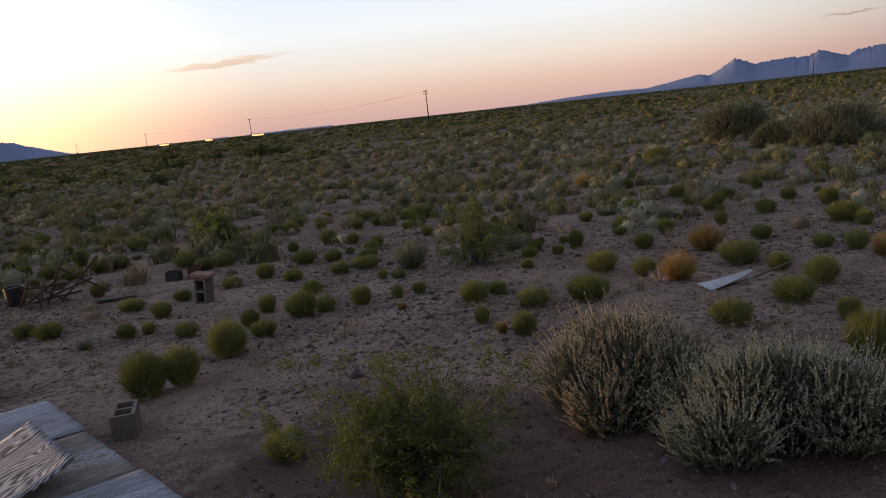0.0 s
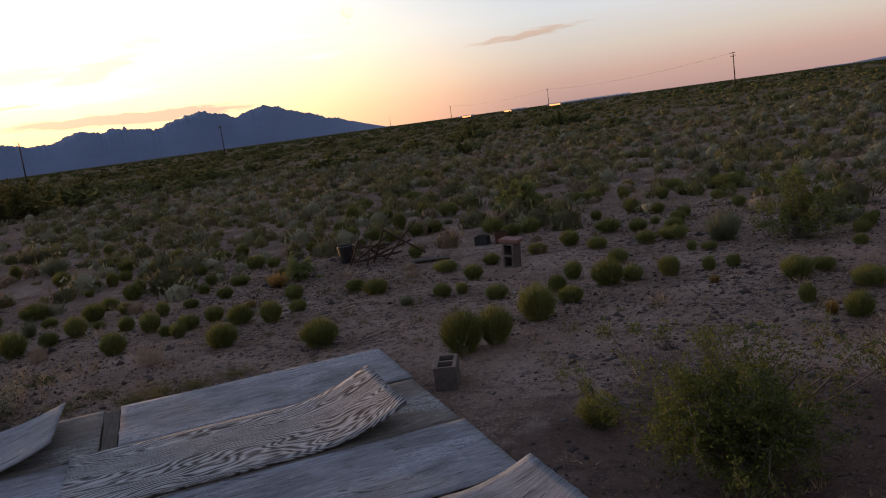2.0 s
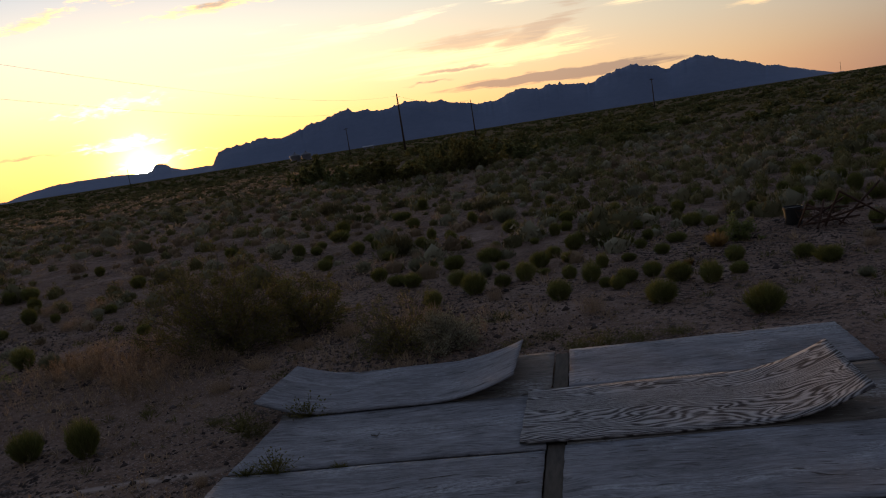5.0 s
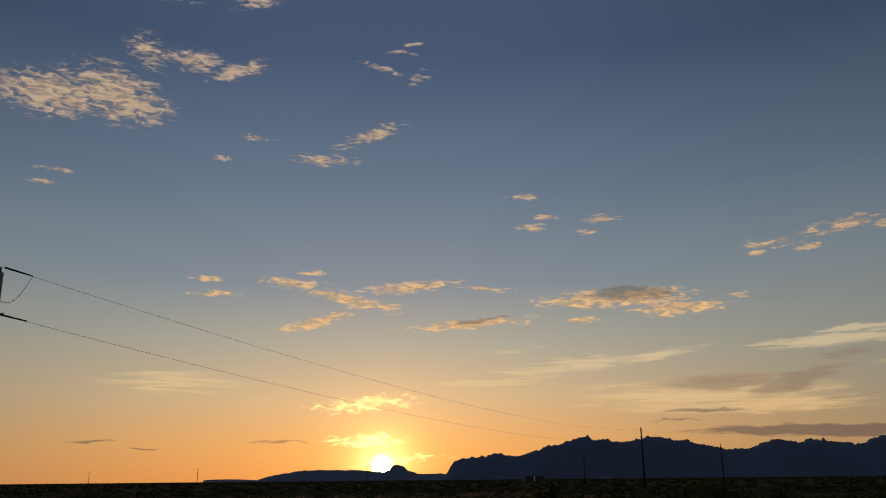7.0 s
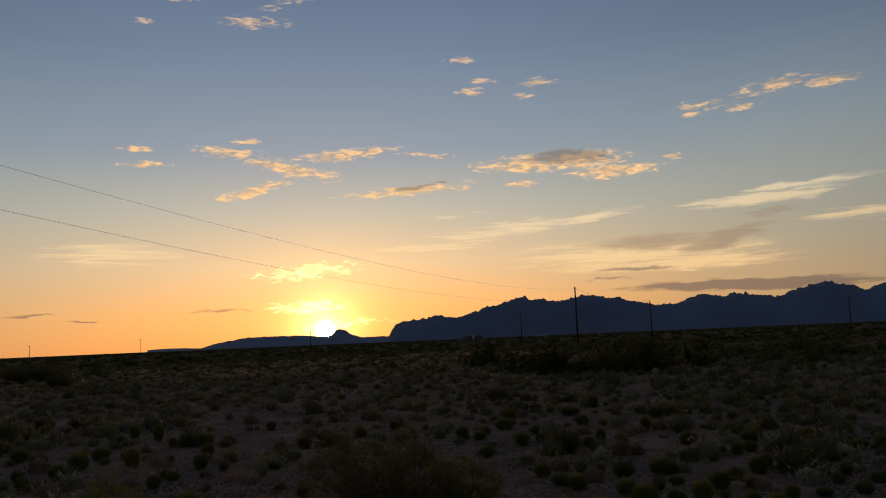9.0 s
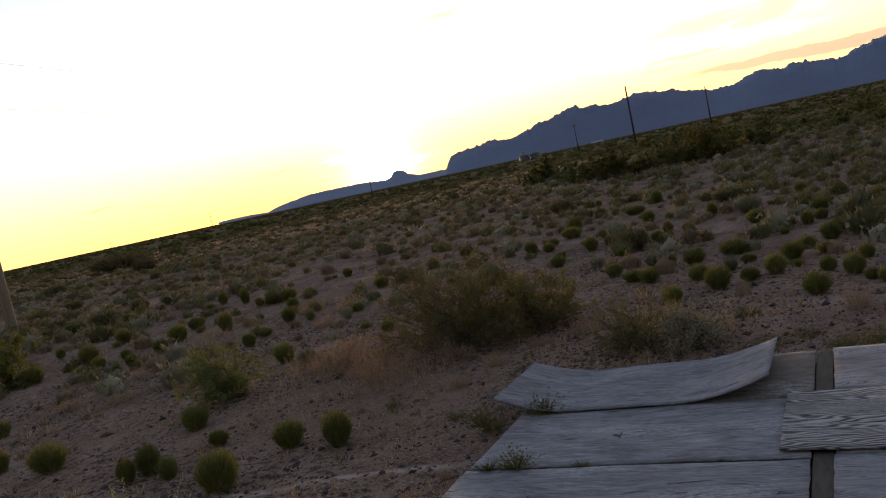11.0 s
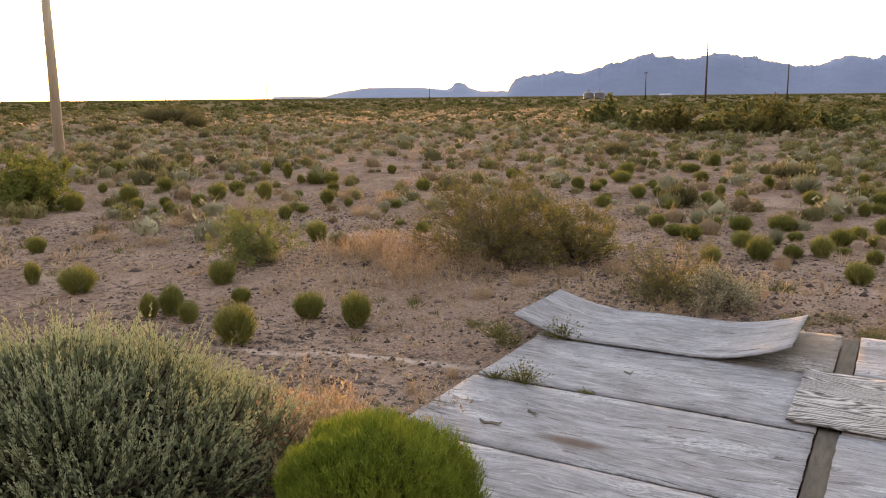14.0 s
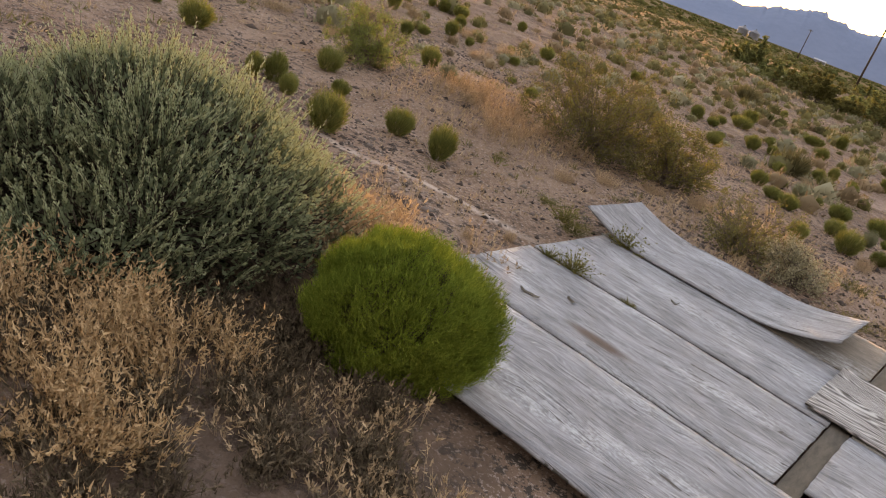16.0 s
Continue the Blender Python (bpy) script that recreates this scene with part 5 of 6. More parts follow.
def scatter(name, label, n, r0, r1, a0, a1, size, tall, per, width, mat, seed, clump=0.0, bias=2.0, leafy=False, sunset=1.0):
    """Many small bushes in one mesh, too many to count."""
    q = np.random.default_rng(seed)
    r = (q.uniform(r0 ** bias, r1 ** bias, n)) ** (1 / bias)
    a = np.radians(q.uniform(a0, a1, n))
    x, y = r * np.cos(a), r * np.sin(a)
    if clump:
        f = np.sin(x * clump + 1.3 * np.sin(y * clump * 0.7)) + np.sin(y * clump * 1.1 + x * clump * 0.4) + q.normal(size=n) * 0.8
        keep = f > 0.1
        x, y, r = x[keep], y[keep], r[keep]
    u, v = x * 0.829 + y * 0.559, -x * 0.559 + y * 0.829
    thin = np.where(np.degrees(np.arctan2(y, x)) > 132, sunset, 1.0)
    keep = (q.uniform(0, 1, len(x)) < thin) & ~((u > -3.9) & (u < 2.0) & (v > 3.1) & (v < 8.5))
    for sx, sy, sr in spots:
        if sr > 0.5:
            keep &= (x - sx) ** 2 + (y - sy) ** 2 > (sr * 0.8) ** 2
    x, y, r = x[keep], y[keep], r[keep]
    n = len(x)
    s = size * np.minimum(q.lognormal(0, 0.40, n), 1.7)
    k = np.repeat(np.arange(n), per)
    th, ph = np.arccos(q.uniform(0.0, 1, len(k))), q.uniform(0, 2 * np.pi, len(k))
    g = q.uniform(0.75, 1.1, len(k))
    tip = np.stack([s[k] * g * np.sin(th) * np.cos(ph), s[k] * g * np.sin(th) * np.sin(ph), s[k] * tall * g * (0.25 + np.cos(th)) * q.uniform(0.8, 1.1, len(k))], 1)
    base = tip * np.array([0.3, 0.3, 0.0])
    root = np.stack([x, y, ground_height(x, y) - 0.01], 1)[k]
    base = base + (tip - base) * q.uniform(0.0, 0.55, (len(k), 1))
    if leafy:
        lump = 1 + 0.16 * np.sin(ph * 2 + x[k] * 7) + 0.12 * np.sin(ph * 4 + y[k] * 9)
        th = np.arccos(q.uniform(-0.25, 1, len(k)))
        tip = np.stack([g * lump * np.sin(th) * np.cos(ph), g * lump * np.sin(th) * np.sin(ph), tall * g * lump * (0.45 + 0.75 * np.cos(th))], 1) * s[k][:, None]
        tip[:, 2] = np.maximum(tip[:, 2], 0.02)
        back = unit(tip * np.array([0.5, 0.5, 0.0]) / s[k][:, None] + np.array([0, 0, 0.8]) + q.normal(size=tip.shape) * 0.35)
        foot = tip - back * (s[k] * q.uniform(0.25, 0.5, len(k)))[:, None]
        foot[:, 2] = np.maximum(foot[:, 2], 0.0)
        shape = slivers(foot + root, tip + root, width * s[k] * q.uniform(0.7, 1.4, len(k)))
        # a solid lumpy dome added inside each bush, in its leaf material, for density
        m = 7 if per > 40 else 5
        ring = np.arange(m) * 2 * np.pi / m
        hx = np.concatenate([np.cos(ring) * 0.62, np.cos(ring + 0.4) * 0.66, [0.0]])
        hy = np.concatenate([np.sin(ring) * 0.62, np.sin(ring + 0.4) * 0.66, [0.0]])
        hz = np.concatenate([np.full(m, 0.0), np.full(m, 0.55), [0.98]]) * tall
        heart = np.stack([hx, hy, hz], 1)[None] * s[:, None, None] * q.uniform(0.82, 1.18, (n, 2 * m + 1, 1))
        heart += np.stack([x, y, ground_height(x, y) - 0.01], 1)[:, None]
        nx = (np.arange(m) + 1) % m
        i = np.arange(m)
        tri = np.concatenate([np.stack([i, nx, nx + m], 1), np.stack([i, nx + m, i + m], 1), np.stack([i + m, nx + m, np.full(m, 2 * m)], 1)])
        shape = join(shape, (heart.reshape(-1, 3), (np.arange(n)[:, None, None] * (2 * m + 1) + tri).reshape(-1, 3)))
    else:
        shape = slivers(base + root, tip + root, width * s[k] * q.uniform(0.7, 1.3, len(k)))
    ob = new(name, mesh_of(name, *shape, mat))
    return tagged(ob, label, "vegetation", kind="stuff")


scatter("scrub_near", "small round green scrub dotting the flat", 1000, 17.0, 30, 35, 205, 0.15, 1.25, 220, 0.075, M_SCRUB, 60, 0.0, 2.0, True, 0.45)
scatter("scrub", "scattered small green desert scrub", 4600, 25, 68, 35, 205, 0.20, 1.0, 42, 0.17, M_SCRUB, 61, 0.0, 2.0, True, 0.6)
scatter("scrub_grey", "scattered grey green scrub", 2600, 14, 70, 35, 205, 0.22, 1.0, 70, 0.13, M_SCRUB_GREY, 62, 0.0, 2.0, True, 0.7)
scatter("scrub_tan", "scattered tan half-dried scrub", 2600, 13, 70, 35, 205, 0.19, 0.95, 60, 0.11, M_SCRUB_TAN, 70, 0.0, 2.0, True, 0.8)
scatter("scrub_dark", "scattered dark creosote bushes", 1100, 15, 70, 35, 205, 0.26, 1.0, 80, 0.12, M_BRUSH, 73, 0.0, 2.0, True, 0.7)
scatter("dry_brush", "scattered dry grass over the plain", 3600, 8, 75, 35, 205, 0.15, 0.8, 30, 0.06, M_DRY, 63, 0.0)
scatter("dry_low_grass", "low tan dry grass between the tufts", 9000, 6, 60, 118, 205, 0.12, 0.45, 14, 0.08, M_DRY, 69, 0.0)
scatter("low_litter", "low brownish dry growth between the tufts", 9000, 13, 60, 35, 125, 0.16, 0.4, 14, 0.14, M_SCRUB_TAN, 71, 0.3)
scatter("far_scrub", "olive scrub covering the plain", 15000, 60, 230, 35, 205, 0.38, 0.6, 8, 0.5, M_FAR, 64, 0.0, 2.0, True)
scatter("far_dry_grass", "pale yellow dry grass across the far flat", 5200, 38, 150, 138, 205, 0.42, 0.45, 12, 0.30, M_DRY, 72, 0.06)
scatter("far_creosote", "dark creosote thickets on the plain", 1500, 60, 320, 35, 205, 0.7, 0.6, 40, 0.30, M_FARDARK, 65, 0.05, 2.0, True)
scatter("horizon_scrub", "dark scrub reaching to the horizon", 14000, 150, 1700, 35, 205, 1.25, 0.5, 5, 0.6, M_FARDARK, 66, 0.0, 1.5, True)
scatter("dry_stubble", "short dry stubble and litter on the soil", 16000, 2.3, 18, 20, 215, 0.055, 0.8, 9, 0.12, M_DRY, 67, 0.7)
scatter("weeds", "low green weeds sprouting from the soil", 1300, 4.0, 18, 35, 210, 0.085, 0.9, 26, 0.07, M_CREO, 68, 0.8)
saltbush(15.3, 32.0, 1.75, 1.5, 1.50, 9, 1100, M_BRUSH, M_SAGE_GREEN, "broad dark saltbush at the edge of the flat", 14, 18, 2.6, 0.40, 2.4)
saltbush(15.6, 25.6, 1.75, 1.6, 1.50, 9, 1100, M_BRUSH, M_SAGE_GREEN, "broad dark saltbush at the edge of the flat", 15, 18, 2.4, 0.40, 2.2)
saltbush(13.9, 26.4, 0.75, 0.7, 0.90, 6, 500, M_BRUSH, M_SAGE, "small pale saltbush beside a tall one", 19, 18, 2.2, 0.40, 2.0)
open_bush(-37.6, 33.4, 2.6, 2.4, 1.5, 40, M_CREO, "wide green mesquite thicket", 16, 0.10, 50)
open_bush(-35.2, 38.4, 2.8, 2.4, 2.0, 44, M_CREO, "wide green mesquite thicket", 17, 0.10, 50)

clump = open_bush(-52.0, 40.0, 2.6, 2.4, 1.9, 20, M_THICKET, "dark green mesquite thicket far across the plain", 18, 0.17, 36)
grove = random.Random(8)
for k in range(96):
    a = grove.uniform(92, 141)
    p = bearing(a, 0, 52 * (3.3 ** grove.random()))
    size = grove.uniform(0.40, 0.95)
    far = copy_thing(clump, pose(p.x, p.y, height_at(p.x, p.y) - 0.02, 0, 0, grove.uniform(0, 360)))
    far.scale = (size, size, size * grove.uniform(0.5, 0.8))
    tagged(far, "dark green mesquite thicket far across the plain", "shrub", "far mesquite thickets")


def pebbles(n, r0, r1, a0, a1, size, seed):
    q = np.random.default_rng(seed)
    r, a = np.sqrt(q.uniform(r0 ** 2, r1 ** 2, n)), np.radians(q.uniform(a0, a1, n))
    x, y = r * np.cos(a), r * np.sin(a)
    f = np.sin(x * 0.8 + 1.0) + np.sin(y * 0.9 + 0.6 * x) + q.normal(size=n) * 0.9
    u, v = x * 0.829 + y * 0.559, -x * 0.559 + y * 0.829
    keep = (f > 0) & ~((u > -3.5) & (u < 1.8) & (v > 3.25) & (v < 8.3))
    x, y = x[keep], y[keep]
    n = len(x)
    octa = np.array([[1, 0, 0], [0, 1, 0], [-1, 0, 0], [0, -1, 0], [0, 0, 0.7], [0, 0, -0.5]], float)
    s = size * q.lognormal(0, 0.5, (n, 1, 1)) * q.uniform(0.6, 1.4, (n, 1, 3))
    turn = q.uniform(0, 6.28, n)
    c, d = np.cos(turn), np.sin(turn)
    rot = np.stack([np.stack([c, -d, 0 * c], -1), np.stack([d, c, 0 * c], -1), np.stack([0 * c, 0 * c, 1 + 0 * c], -1)], 1)
    p = np.einsum("nij,nkj->nki", rot, octa[None] * s * q.uniform(0.7, 1.2, (n, 6, 1)))
    p += np.stack([x, y, ground_height(x, y)], -1)[:, None]
    f = np.array([[0, 1, 4], [1, 2, 4], [2, 3, 4], [3, 0, 4], [1, 0, 5], [2, 1, 5], [3, 2, 5], [0, 3, 5]])
    ob = new("gravel", mesh_of("gravel", p.reshape(-1, 3), (np.arange(n)[:, None, None] * 6 + f).reshape(-1, 3), M_PEBBLE))
    tagged(ob, "loose dark and pale gravel on the soil", "gravel", kind="stuff")


pebbles(80000, 2.5, 17, 20, 210, 0.015, 81)


# ---- poles and wires ----
def pole(x, y, h, r, label, arms=0, face=0.0, wood=M_POLE):
    ob = new("utility_pole", None)
    ob.matrix_world = pose(x, y, height_at(x, y) - 0.05, 0, 0, face)
    bm = bmesh.new()
    rod(bm, (0, 0, 0), (0, 0, h), r, r * 0.62, 14)
    part("post", bm, wood, ob, smooth=True)
    for k in range(arms):
        z = h - 0.35 - 0.95 * k
        part("crossarm", box(bmesh.new(), (2.6, 0.14, 0.16), (0, 0.12, z), (0, 0, 0), 0.01), wood, ob)
        for px in (-1.15, -0.45, 0.45, 1.15):
            part("insulator", rod(bmesh.new(), (px, 0.12, z + 0.08), (px, 0.12, z + 0.30), 0.05, 0.035, 8), M_WIRE, ob)
    if not arms:
        part("insulator", rod(bmesh.new(), (0, 0, h), (0, 0, h + 0.22), 0.05, 0.03, 8), M_WIRE, ob)
        part("bracket", box(bmesh.new(), (0.5, 0.06, 0.06), (0.2, 0, h - 1.7), (0, 0, 0), 0.008), M_WIRE, ob)
    return tagged(ob, label, "utility pole", "utility poles")


def wire(a, b, sag, r, label="thin overhead power wire between poles"):
    n = 24
    pts = [Vector(a).lerp(Vector(b), k / n) - Vector((0, 0, 4 * sag * (k / n) * (1 - k / n))) for k in range(n + 1)]
    bm = bmesh.new()
    for p, q in zip(pts, pts[1:]):
        rod(bm, p, q, r, r, 5)
    tagged(part("power_wire", bm, M_WIRE), label, "wire", "overhead wires")


def far_pole(az, dist, h, arms=1):
    p = bearing(az, 0, dist)
    pole(p.x, p.y, h, 0.20, "distant dark wooden utility pole on the plain", arms, az + 35, M_POLE_DARK)
    return p


NEAR = Vector((-36.8, 0.8, 0))
near_pole = pole(NEAR.x, NEAR.y, 10.6, 0.21, "tall weathered wooden pole carrying two wires", 0, 40)
pb = far_pole(136.22, 156, 11.2, 0)
pc = far_pole(131.22, 235, 10.6, 0)
far_pole(139.95, 325, 10.6, 1)
pr = far_pole(119.05, 315, 10.6, 1)
p3 = far_pole(84.72, 275, 10.6, 2)
p2 = far_pole(96.78, 450, 10.6, 1)
p1 = far_pole(103.48, 590, 10.6, 1)
far_pole(59.75, 370, 10.6, 1)
far_pole(165.42, 560, 10.8, 1)
far_pole(171.9, 720, 10.8, 1)
far_pole(154.45, 480, 10.6, 0)
far_pole(107.7, 820, 10.6, 1)
for drop, r in ((-0.2, 0.0072), (1.7, 0.0072)):
    wire((NEAR.x, NEAR.y, 10.6 - drop), (pb.x, pb.y, 10.6 - drop), 1.9, r)
    wire((pb.x, pb.y, 10.6 - drop), (pc.x, pc.y, 10.6 - drop), 1.2, 0.014)
toward = (Vector((pb.x, pb.y, 0)) - NEAR).normalized()
for z in (10.8, 8.9):
    strain = part("strain_insulator", rod(bmesh.new(), (0.2, 0, 0), (1.5, 0, -0.06), 0.045, 0.03, 8), M_WIRE)
    strain.matrix_world = pose(NEAR.x, NEAR.y, z, 0, 0, math.degrees(math.atan2(toward.y, toward.x)))
    tagged(strain, "dark strain insulator holding a wire at the pole", "insulator", "strain insulators")
hang = [NEAR + toward * (1.5 - 1.4 * k / 12) + Vector((0, 0, 10.74 - 1.3 * k / 12 - 0.5 * math.sin(math.pi * k / 12))) for k in range(13)]
bm = bmesh.new()
for p, q in zip(hang, hang[1:]):
    rod(bm, p, q, 0.011, 0.011, 5)
tagged(part("jumper_wire", bm, M_WIRE), "slack dark jumper wire at the pole top", "wire", "overhead wires")
wire((NEAR.x, NEAR.y, 10.7), (NEAR.x - 30, NEAR.y - 48, 10.7), 0.8, 0.011)
for a, b in ((p3, p2), (p2, p1)):
    wire((a.x, a.y, 10.3), (b.x, b.y, 10.3), 2.0, 0.03)


# ---- far buildings ----
def shed(az, dist, length, depth, wall, rise, turn, label):
    ob = new("farm_shed", None)
    p = bearing(az, 0, dist)
    ob.matrix_world = pose(p.x, p.y, -0.05, 0, 0, turn)
    part("walls", box(bmesh.new(), (length, depth, wall), (0, 0, wall / 2)), M_SHED, ob)
    bm = bmesh.new()
    for side in (-1, 1):
        slope = math.degrees(math.atan2(rise, depth / 2))
        box(bm, (length + 0.6, math.hypot(depth / 2, rise) + 0.4, 0.12), (0, side * depth / 4, wall + rise / 2 + 0.1), (-side * slope, 0, 0))
    part("roof", bm, M_ROOF, ob, "pale metal roof")
    for k in range(3):
        part("door", box(bmesh.new(), (2.4, 0.1, wall * 0.8), (-length / 3 + k * length / 3, -depth / 2 - 0.05, wall * 0.4)), M_BIN, ob)
    return tagged(ob, label, "building", "far farm sheds")


shed(95.6, 900, 40, 12, 1.7, 0.9, 10, "long low farm shed with a pale roof")
shed(93.0, 900, 52, 14, 1.9, 1.0, 8, "long low farm shed with a pale roof")
shed(98.9, 900, 18, 8, 1.6, 0.8, 12, "small low farm shed with a pale roof")
shed(102.4, 900, 14, 7, 1.6, 0.8, 5, "small low farm shed with a pale roof")
shed(138.6, 700, 9, 6, 2.0, 0.8, 40, "low farm building on the far plain")


# a glowing box in place of the sun's reflection in far windows
def lit_window(az, dist, wide):
    p = bearing(az, 0, dist)
    ob = part("lit_window", box(bmesh.new(), (0.3, wide, 1.3), (0, 0, 1.2), (0, 0, 0), 0.05), M_GLOW)
    ob.matrix_world = pose(p.x, p.y, 0, 0, 0, az)
    tagged(ob, "row of far windows with the sun's orange glint added as glow", "window", "far lit windows")


lit_window(102.45, 860, 9)
lit_window(99.6, 860, 7)
lit_window(96.4, 860, 12)


def grain_bin(az, dist, r, wall, roof):
    ob = new("grain_bin", None)
    p = bearing(az, 0, dist)
    ob.matrix_world = pose(p.x, p.y, -0.05)
    part("drum", rod(bmesh.new(), (0, 0, 0), (0, 0, wall), r, r, 28), M_BIN, ob)
    part("roof", rod(bmesh.new(), (0, 0, wall), (0, 0, wall + roof), r * 1.04, r * 0.12, 28), M_BIN, ob, "conical metal roof")
    part("vent", rod(bmesh.new(), (0, 0, wall + roof - 0.05), (0, 0, wall + roof + 0.5), r * 0.14, r * 0.14, 12), M_BIN, ob)
    return tagged(ob, "round grey metal grain bin with conical roof", "grain bin", "pair of grain bins")


grain_bin(143.65, 500, 2.9, 3.6, 1.5)
grain_bin(142.90, 500, 2.9, 3.6, 1.5)


# ---- loose things round the deck ----
def cinder_block(x, y, size, turn, tilt, label, z=0.0):
    """A hollow concrete block with two cores through it."""
    lx, ly, lz = size
    ob = new("cinder_block", None)
    ob.matrix_world = pose(x, y, height_at(x, y) + z, tilt[0], tilt[1], turn)
    bm = bmesh.new()
    wall = 0.034
    for sy in (-1, 1):
        box(bm, (lx, wall, lz), (0, sy * (ly - wall) / 2, lz / 2), (0, 0, 0), 0.004)
    for sx in (-1, 0, 1):
        box(bm, (wall, ly - 2 * wall, lz), (sx * (lx - wall) / 2, 0, lz / 2), (0, 0, 0), 0.003)
    part("block", bm, M_BLOCK, ob)
    return tagged(ob, label, "cinder block", "cinder blocks")


cinder_block(-2.18, 6.86, (0.40, 0.20, 0.21), 100, (0, 0, 0), "weathered hollow cinder block on the soil by the deck")
stack = new("upright_cinder_block", None)
stack.matrix_world = pose(-2.44, 12.05, height_at(-2.44, 12.05) - 0.015, 0, 5, -25)
bm = bmesh.new()
for sy in (-1, 1):
    box(bm, (0.034, 0.20, 0.40), (sy * 0.083, 0, 0.20), (0, 0, 0), 0.004)
for z in (0.017, 0.2, 0.383):
    box(bm, (0.132, 0.20, 0.034), (0, 0, z), (0, 0, 0), 0.003)
box(bm, (0.132, 0.03, 0.33), (0, 0.085, 0.2))
part("block", bm, M_BLOCK, stack)
tagged(stack, "grey cinder block standing on end", "cinder block")
slab = part("cap_stone", box(bmesh.new(), (0.31, 0.24, 0.055), (0, 0, 0), (0, 0, 0), 0.012), M_CAP)
slab.matrix_world = pose(-2.41, 12.04, height_at(-2.44, 12.05) + 0.415, 0, 6, -15)
tagged(slab, "reddish flat paver laid on an upright cinder block", "paver")


def bucket(x, y, r, h, mat, label):
    ob = new("bucket", None)
    ob.matrix_world = pose(x, y, height_at(x, y), 0, 0, 30)
    bm = bmesh.new()
    for k, (ra, za, rb, zb) in enumerate(((r * 0.82, 0, r, h), (r, h, r * 0.93, h), (r * 0.93, h, r * 0.78, 0.02))):
        ring = []
        for rr, zz in ((ra, za), (rb, zb)):
            ring.append([bm.verts.new((rr * math.cos(q * math.pi / 12), rr * math.sin(q * math.pi / 12), zz)) for q in range(24)])
        for q in range(24):
            bm.faces.new((ring[0][q], ring[0][(q + 1) % 24], ring[1][(q + 1) % 24], ring[1][q]))
    part("pail", bm, mat, ob, smooth=True)
    part("rim", rod(bmesh.new(), (0, 0, h * 0.86), (0, 0, h * 0.92), r * 1.04, r * 1.05, 24), mat, ob)
    return tagged(ob, label, "bucket")


bucket(-5.75, 13.75, 0.16, 0.30, M_BLACK, "black plastic bucket standing on the soil")

junk = new("scrap_heap", None)
junk.matrix_world = pose(-4.95, 13.5, height_at(-4.95, 13.5), 0, 0, 15)
jr = random.Random(3)
for a, b in (((-0.55, 0, 0.05), (0.10, 0.1, 0.45)), ((-0.4, 0.3, 0.02), (0.5, 0.1, 0.32)), ((0.05, -0.1, 0.58), (0.72, 0.1, 0.06)), ((0.0, 0, 0.02), (0.62, 0.25, 0.64)), ((-0.2, 0.0, 0.02), (0.05, -0.1, 0.58)), ((-0.62, 0.1, 0.01), (-0.42, 0.0, 0.44)),
             ((-0.5, -0.2, 0.1), (0.3, 0.2, 0.12)), ((-0.45, 0.2, 0.36), (0.1, -0.1, 0.05)), ((-0.3, -0.2, 0.02), (-0.2, 0.2, 0.42)), ((-0.55, 0.1, 0.30), (0.15, 0.2, 0.28))):
    part("bar", rod(bmesh.new(), a, b, 0.018, 0.016, 8), M_RUST, junk)
bm = bmesh.new()
for k in range(60):
    p = Vector((jr.gauss(-0.15, 0.22), jr.gauss(0, 0.15), jr.uniform(0.0, 0.25)))
    rod(bm, p, p + Vector((jr.gauss(0, 0.2), jr.gauss(0, 0.2), jr.uniform(-0.02, 0.18))), 0.005, 0.003, 4)
part("tangled_wire", bm, M_RUST, junk, "tangled rusty wire")
tagged(junk, "heap of rusty bent metal frame and wire", "scrap")

bm = box(bmesh.new(), (0.62, 0.20, 0.03), (0, 0, 0.03), (0, 3, 0), 0.005)
board = part("scrap_board", bm, M_JOIST)
board.matrix_world = pose(-4.07, 13.35, height_at(-4.07, 13.35), 0, 0, 25)
tagged(board, "dark scrap board lying on the soil", "board")
def tin_box(x, y, turn, size, mat, label):
    lx, ly, lz = size
    ob = new("tin_box", None)
    ob.matrix_world = pose(x, y, height_at(x, y), 0, 0, turn)
    bm = bmesh.new()
    for sy in (-1, 1):
        box(bm, (lx, 0.012, lz), (0, sy * ly / 2, lz / 2), (sy * 4, 0, 0), 0.003)
    for sx in (-1, 1):
        box(bm, (0.012, ly - 0.014, lz), (sx * (lx / 2 - 0.006), 0, lz / 2), (0, 0, 0), 0.003)
    box(bm, (lx - 0.03, ly - 0.03, 0.012), (0, 0, 0.02))
    part("tray", bm, mat, ob)
    tagged(ob, label, "box", "discarded tins")


tin_box(-3.05, 14.6, 12, (0.24, 0.20, 0.20), M_BROWN, "open rusty brown tin box on the soil")
tin_box(-3.42, 14.65, -8, (0.24, 0.20, 0.17), M_BLACK, "black open tin box beside a rusty one")

tin_sheet = new("metal_sheet", None)
tin_sheet.matrix_world = pose(4.2, 9.15, height_at(4.2, 9.15) + 0.05, 4, -4, 6)
ribs, steps = 48, 14
top = []
for k in range(steps + 1):
    for j in range(ribs + 1):
        a, b = k / steps, j / ribs - 0.5
        top.append((0.66 * (a - 0.5), b * (0.33 - 0.25 * a) + 0.05 * a, 0.012 * math.sin(b * 2 * math.pi * 6) + 0.05 * a * a))
top = np.array(top)
n = len(top)
idx = np.arange(n).reshape(steps + 1, ribs + 1)
quads = np.stack([idx[:-1, :-1], idx[1:, :-1], idx[1:, 1:], idx[:-1, 1:]], -1).reshape(-1, 4)
verts = np.concatenate([top, top - np.array([0, 0, 0.004])])
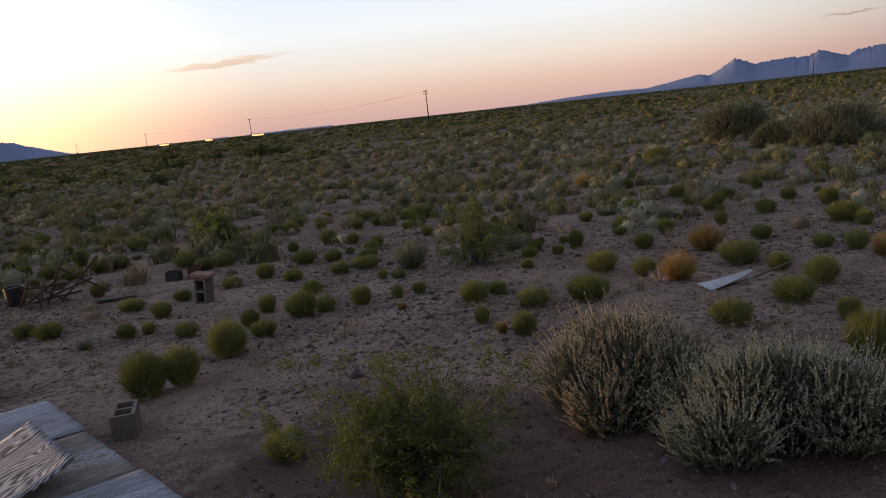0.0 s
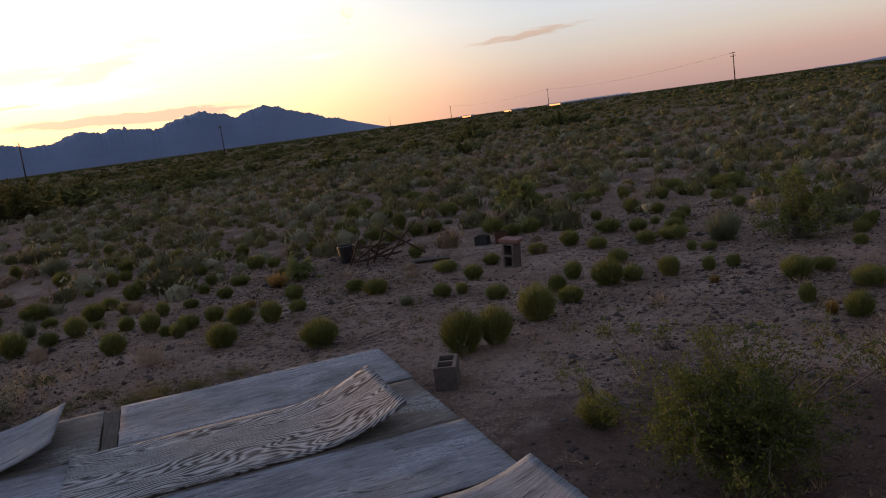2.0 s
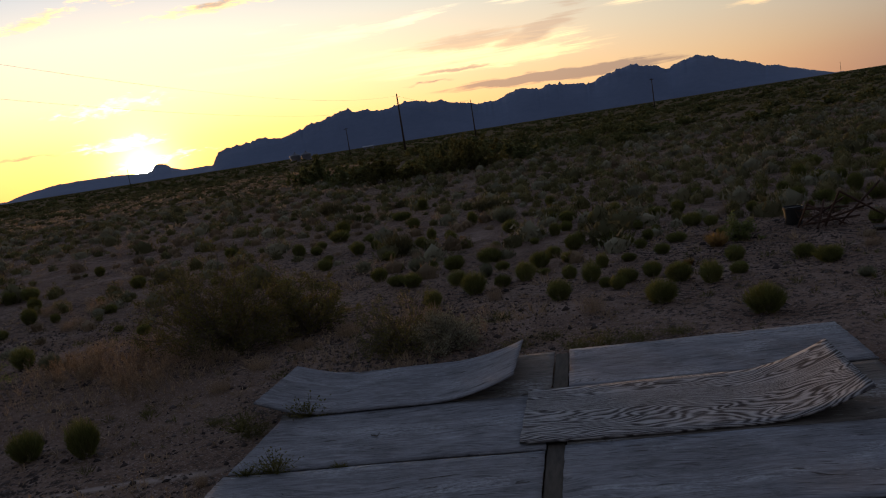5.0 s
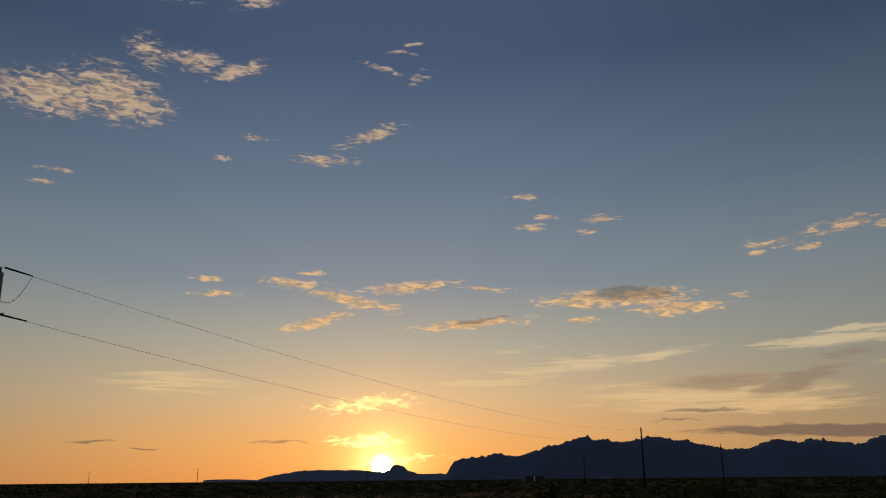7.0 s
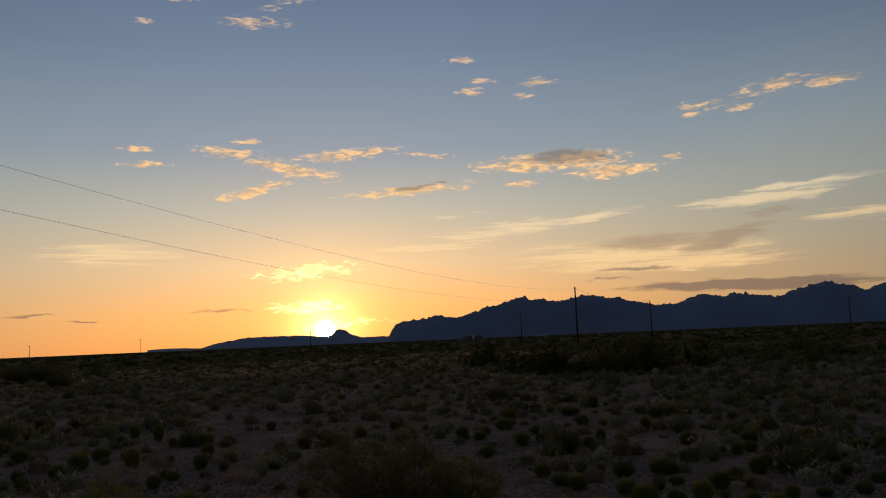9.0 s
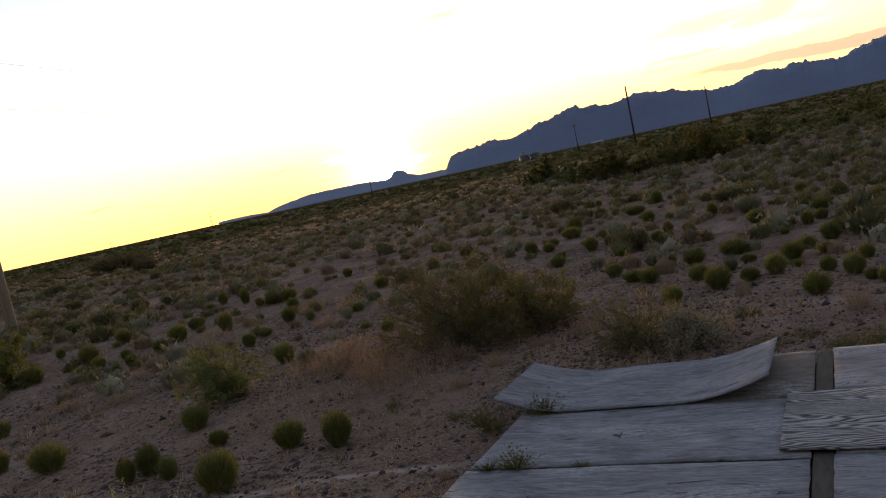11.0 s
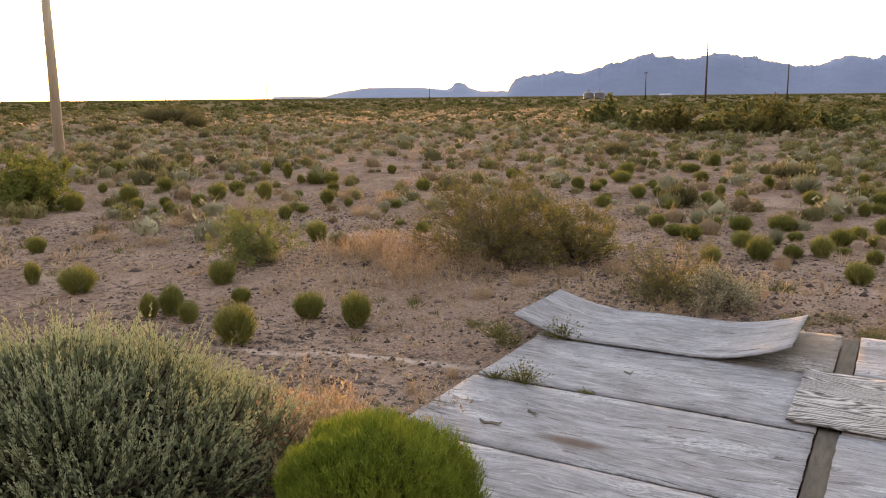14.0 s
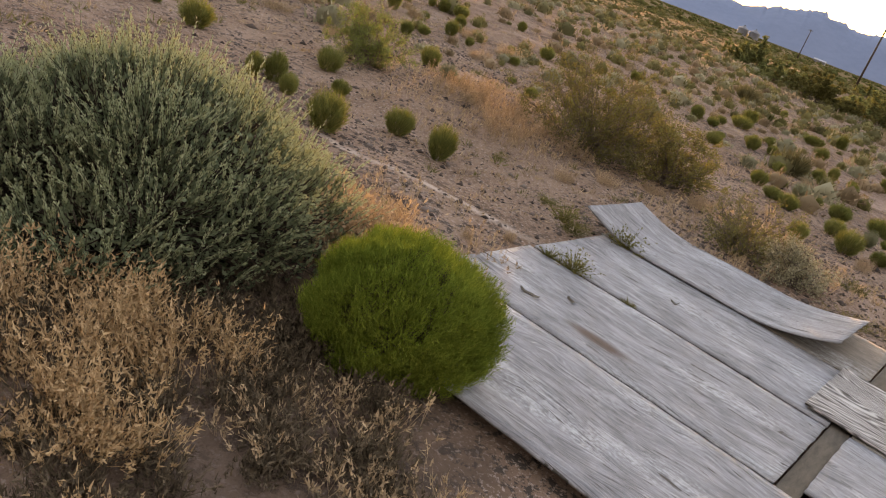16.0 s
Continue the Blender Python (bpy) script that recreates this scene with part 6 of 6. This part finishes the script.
f = [quads, quads[:, ::-1] + n]
for e in (idx[:, 0], idx[-1, :], idx[::-1, -1], idx[0, ::-1]):
    f.append(np.stack([e[:-1], e[:-1] + n, e[1:] + n, e[1:]], -1))
f = np.concatenate(f)
part("panel", mesh_of("panel", verts, f, M_TIN), M_TIN, tin_sheet)
tagged(tin_sheet, "torn piece of pale corrugated tin on gravel", "metal sheet")
stick = part("dead_stick", rod(bmesh.new(), (4.5, 9.12, 0.06), (5.1, 9.3, 0.16), 0.018, 0.008, 7), M_STEM)
tagged(stick, "dry grey stick leaning beside the tin", "stick")


# weeds pushing up between the boards
def sprig(u, v, s, seed):
    q = np.random.default_rng(seed)
    n = 60
    base = np.zeros((n, 3))
    ph, th = q.uniform(0, 6.28, n), q.uniform(0.2, 1.35, n)
    d = np.stack([np.sin(th) * np.cos(ph) * 1.3, np.sin(th) * np.sin(ph) * 0.7, np.cos(th)], 1)
    tip = d * q.uniform(0.10, 0.26, (n, 1)) * s
    k = np.repeat(np.arange(n), 8)
    at = tip[k] * q.uniform(0.2, 1, (len(k), 1))
    me = mesh_of("weed_sprig", *join(blades(base, tip, np.full(n, 0.005)), leaves(at, q.uniform(0.012, 0.028, len(k)) * s, d[k])), M_CREO)
    ob = new("weed_sprig", me)
    p = deck(u, v, TOP - 0.03)
    ob.matrix_world = pose(p.x, p.y, p.z, 0, 0, 34)
    tagged(ob, "small green weed growing between the plywood sheets", "weed", "weeds in the deck joints")


sprig(-3.02, 5.72, 1.0, 1)
sprig(-3.18, 6.94, 1.1, 2)
sprig(-3.25, 5.70, 0.6, 3)
sprig(-2.5, 5.71, 0.35, 4)
sprig(-3.75, 6.75, 1.0, 5)


# veneer flakes that came loose from the deck
def flake(u, v, length, width, turn, seed):
    q = random.Random(seed)
    bm = bmesh.new()
    rows = []
    for k in range(9):
        f = k / 8 - 0.5
        half = width * (0.5 - 0.8 * f * f) * q.uniform(0.75, 1.1)
        rise = 0.018 * (2 * f) ** 2 + 0.004
        rows.append([bm.verts.new((f * length, side * half + 0.012 * math.sin(9 * f + seed), rise + z)) for side, z in ((-1, 0.0), (1, 0.003), (1, 0.0), (-1, -0.003))])
    for a, b in zip(rows, rows[1:]):
        for k in range(4):
            bm.faces.new((a[k], a[(k + 1) % 4], b[(k + 1) % 4], b[k]))
    ob = part("veneer_flake", bm, M_JOIST)
    p = deck(u, v, TOP + 0.006)
    ob.matrix_world = pose(p.x, p.y, p.z, 0, 0, DECK + turn)
    tagged(ob, "dark splinter of loose veneer on the plywood deck", "splinter", "splinters on the deck")


flake(-2.87, 4.84, 0.16, 0.035, 8, 1)
flake(-2.68, 5.13, 0.09, 0.03, -22, 2)
flake(-2.35, 6.26, 0.07, 0.03, 14, 3)
flake(-3.25, 7.62, 0.09, 0.04, 5, 4)
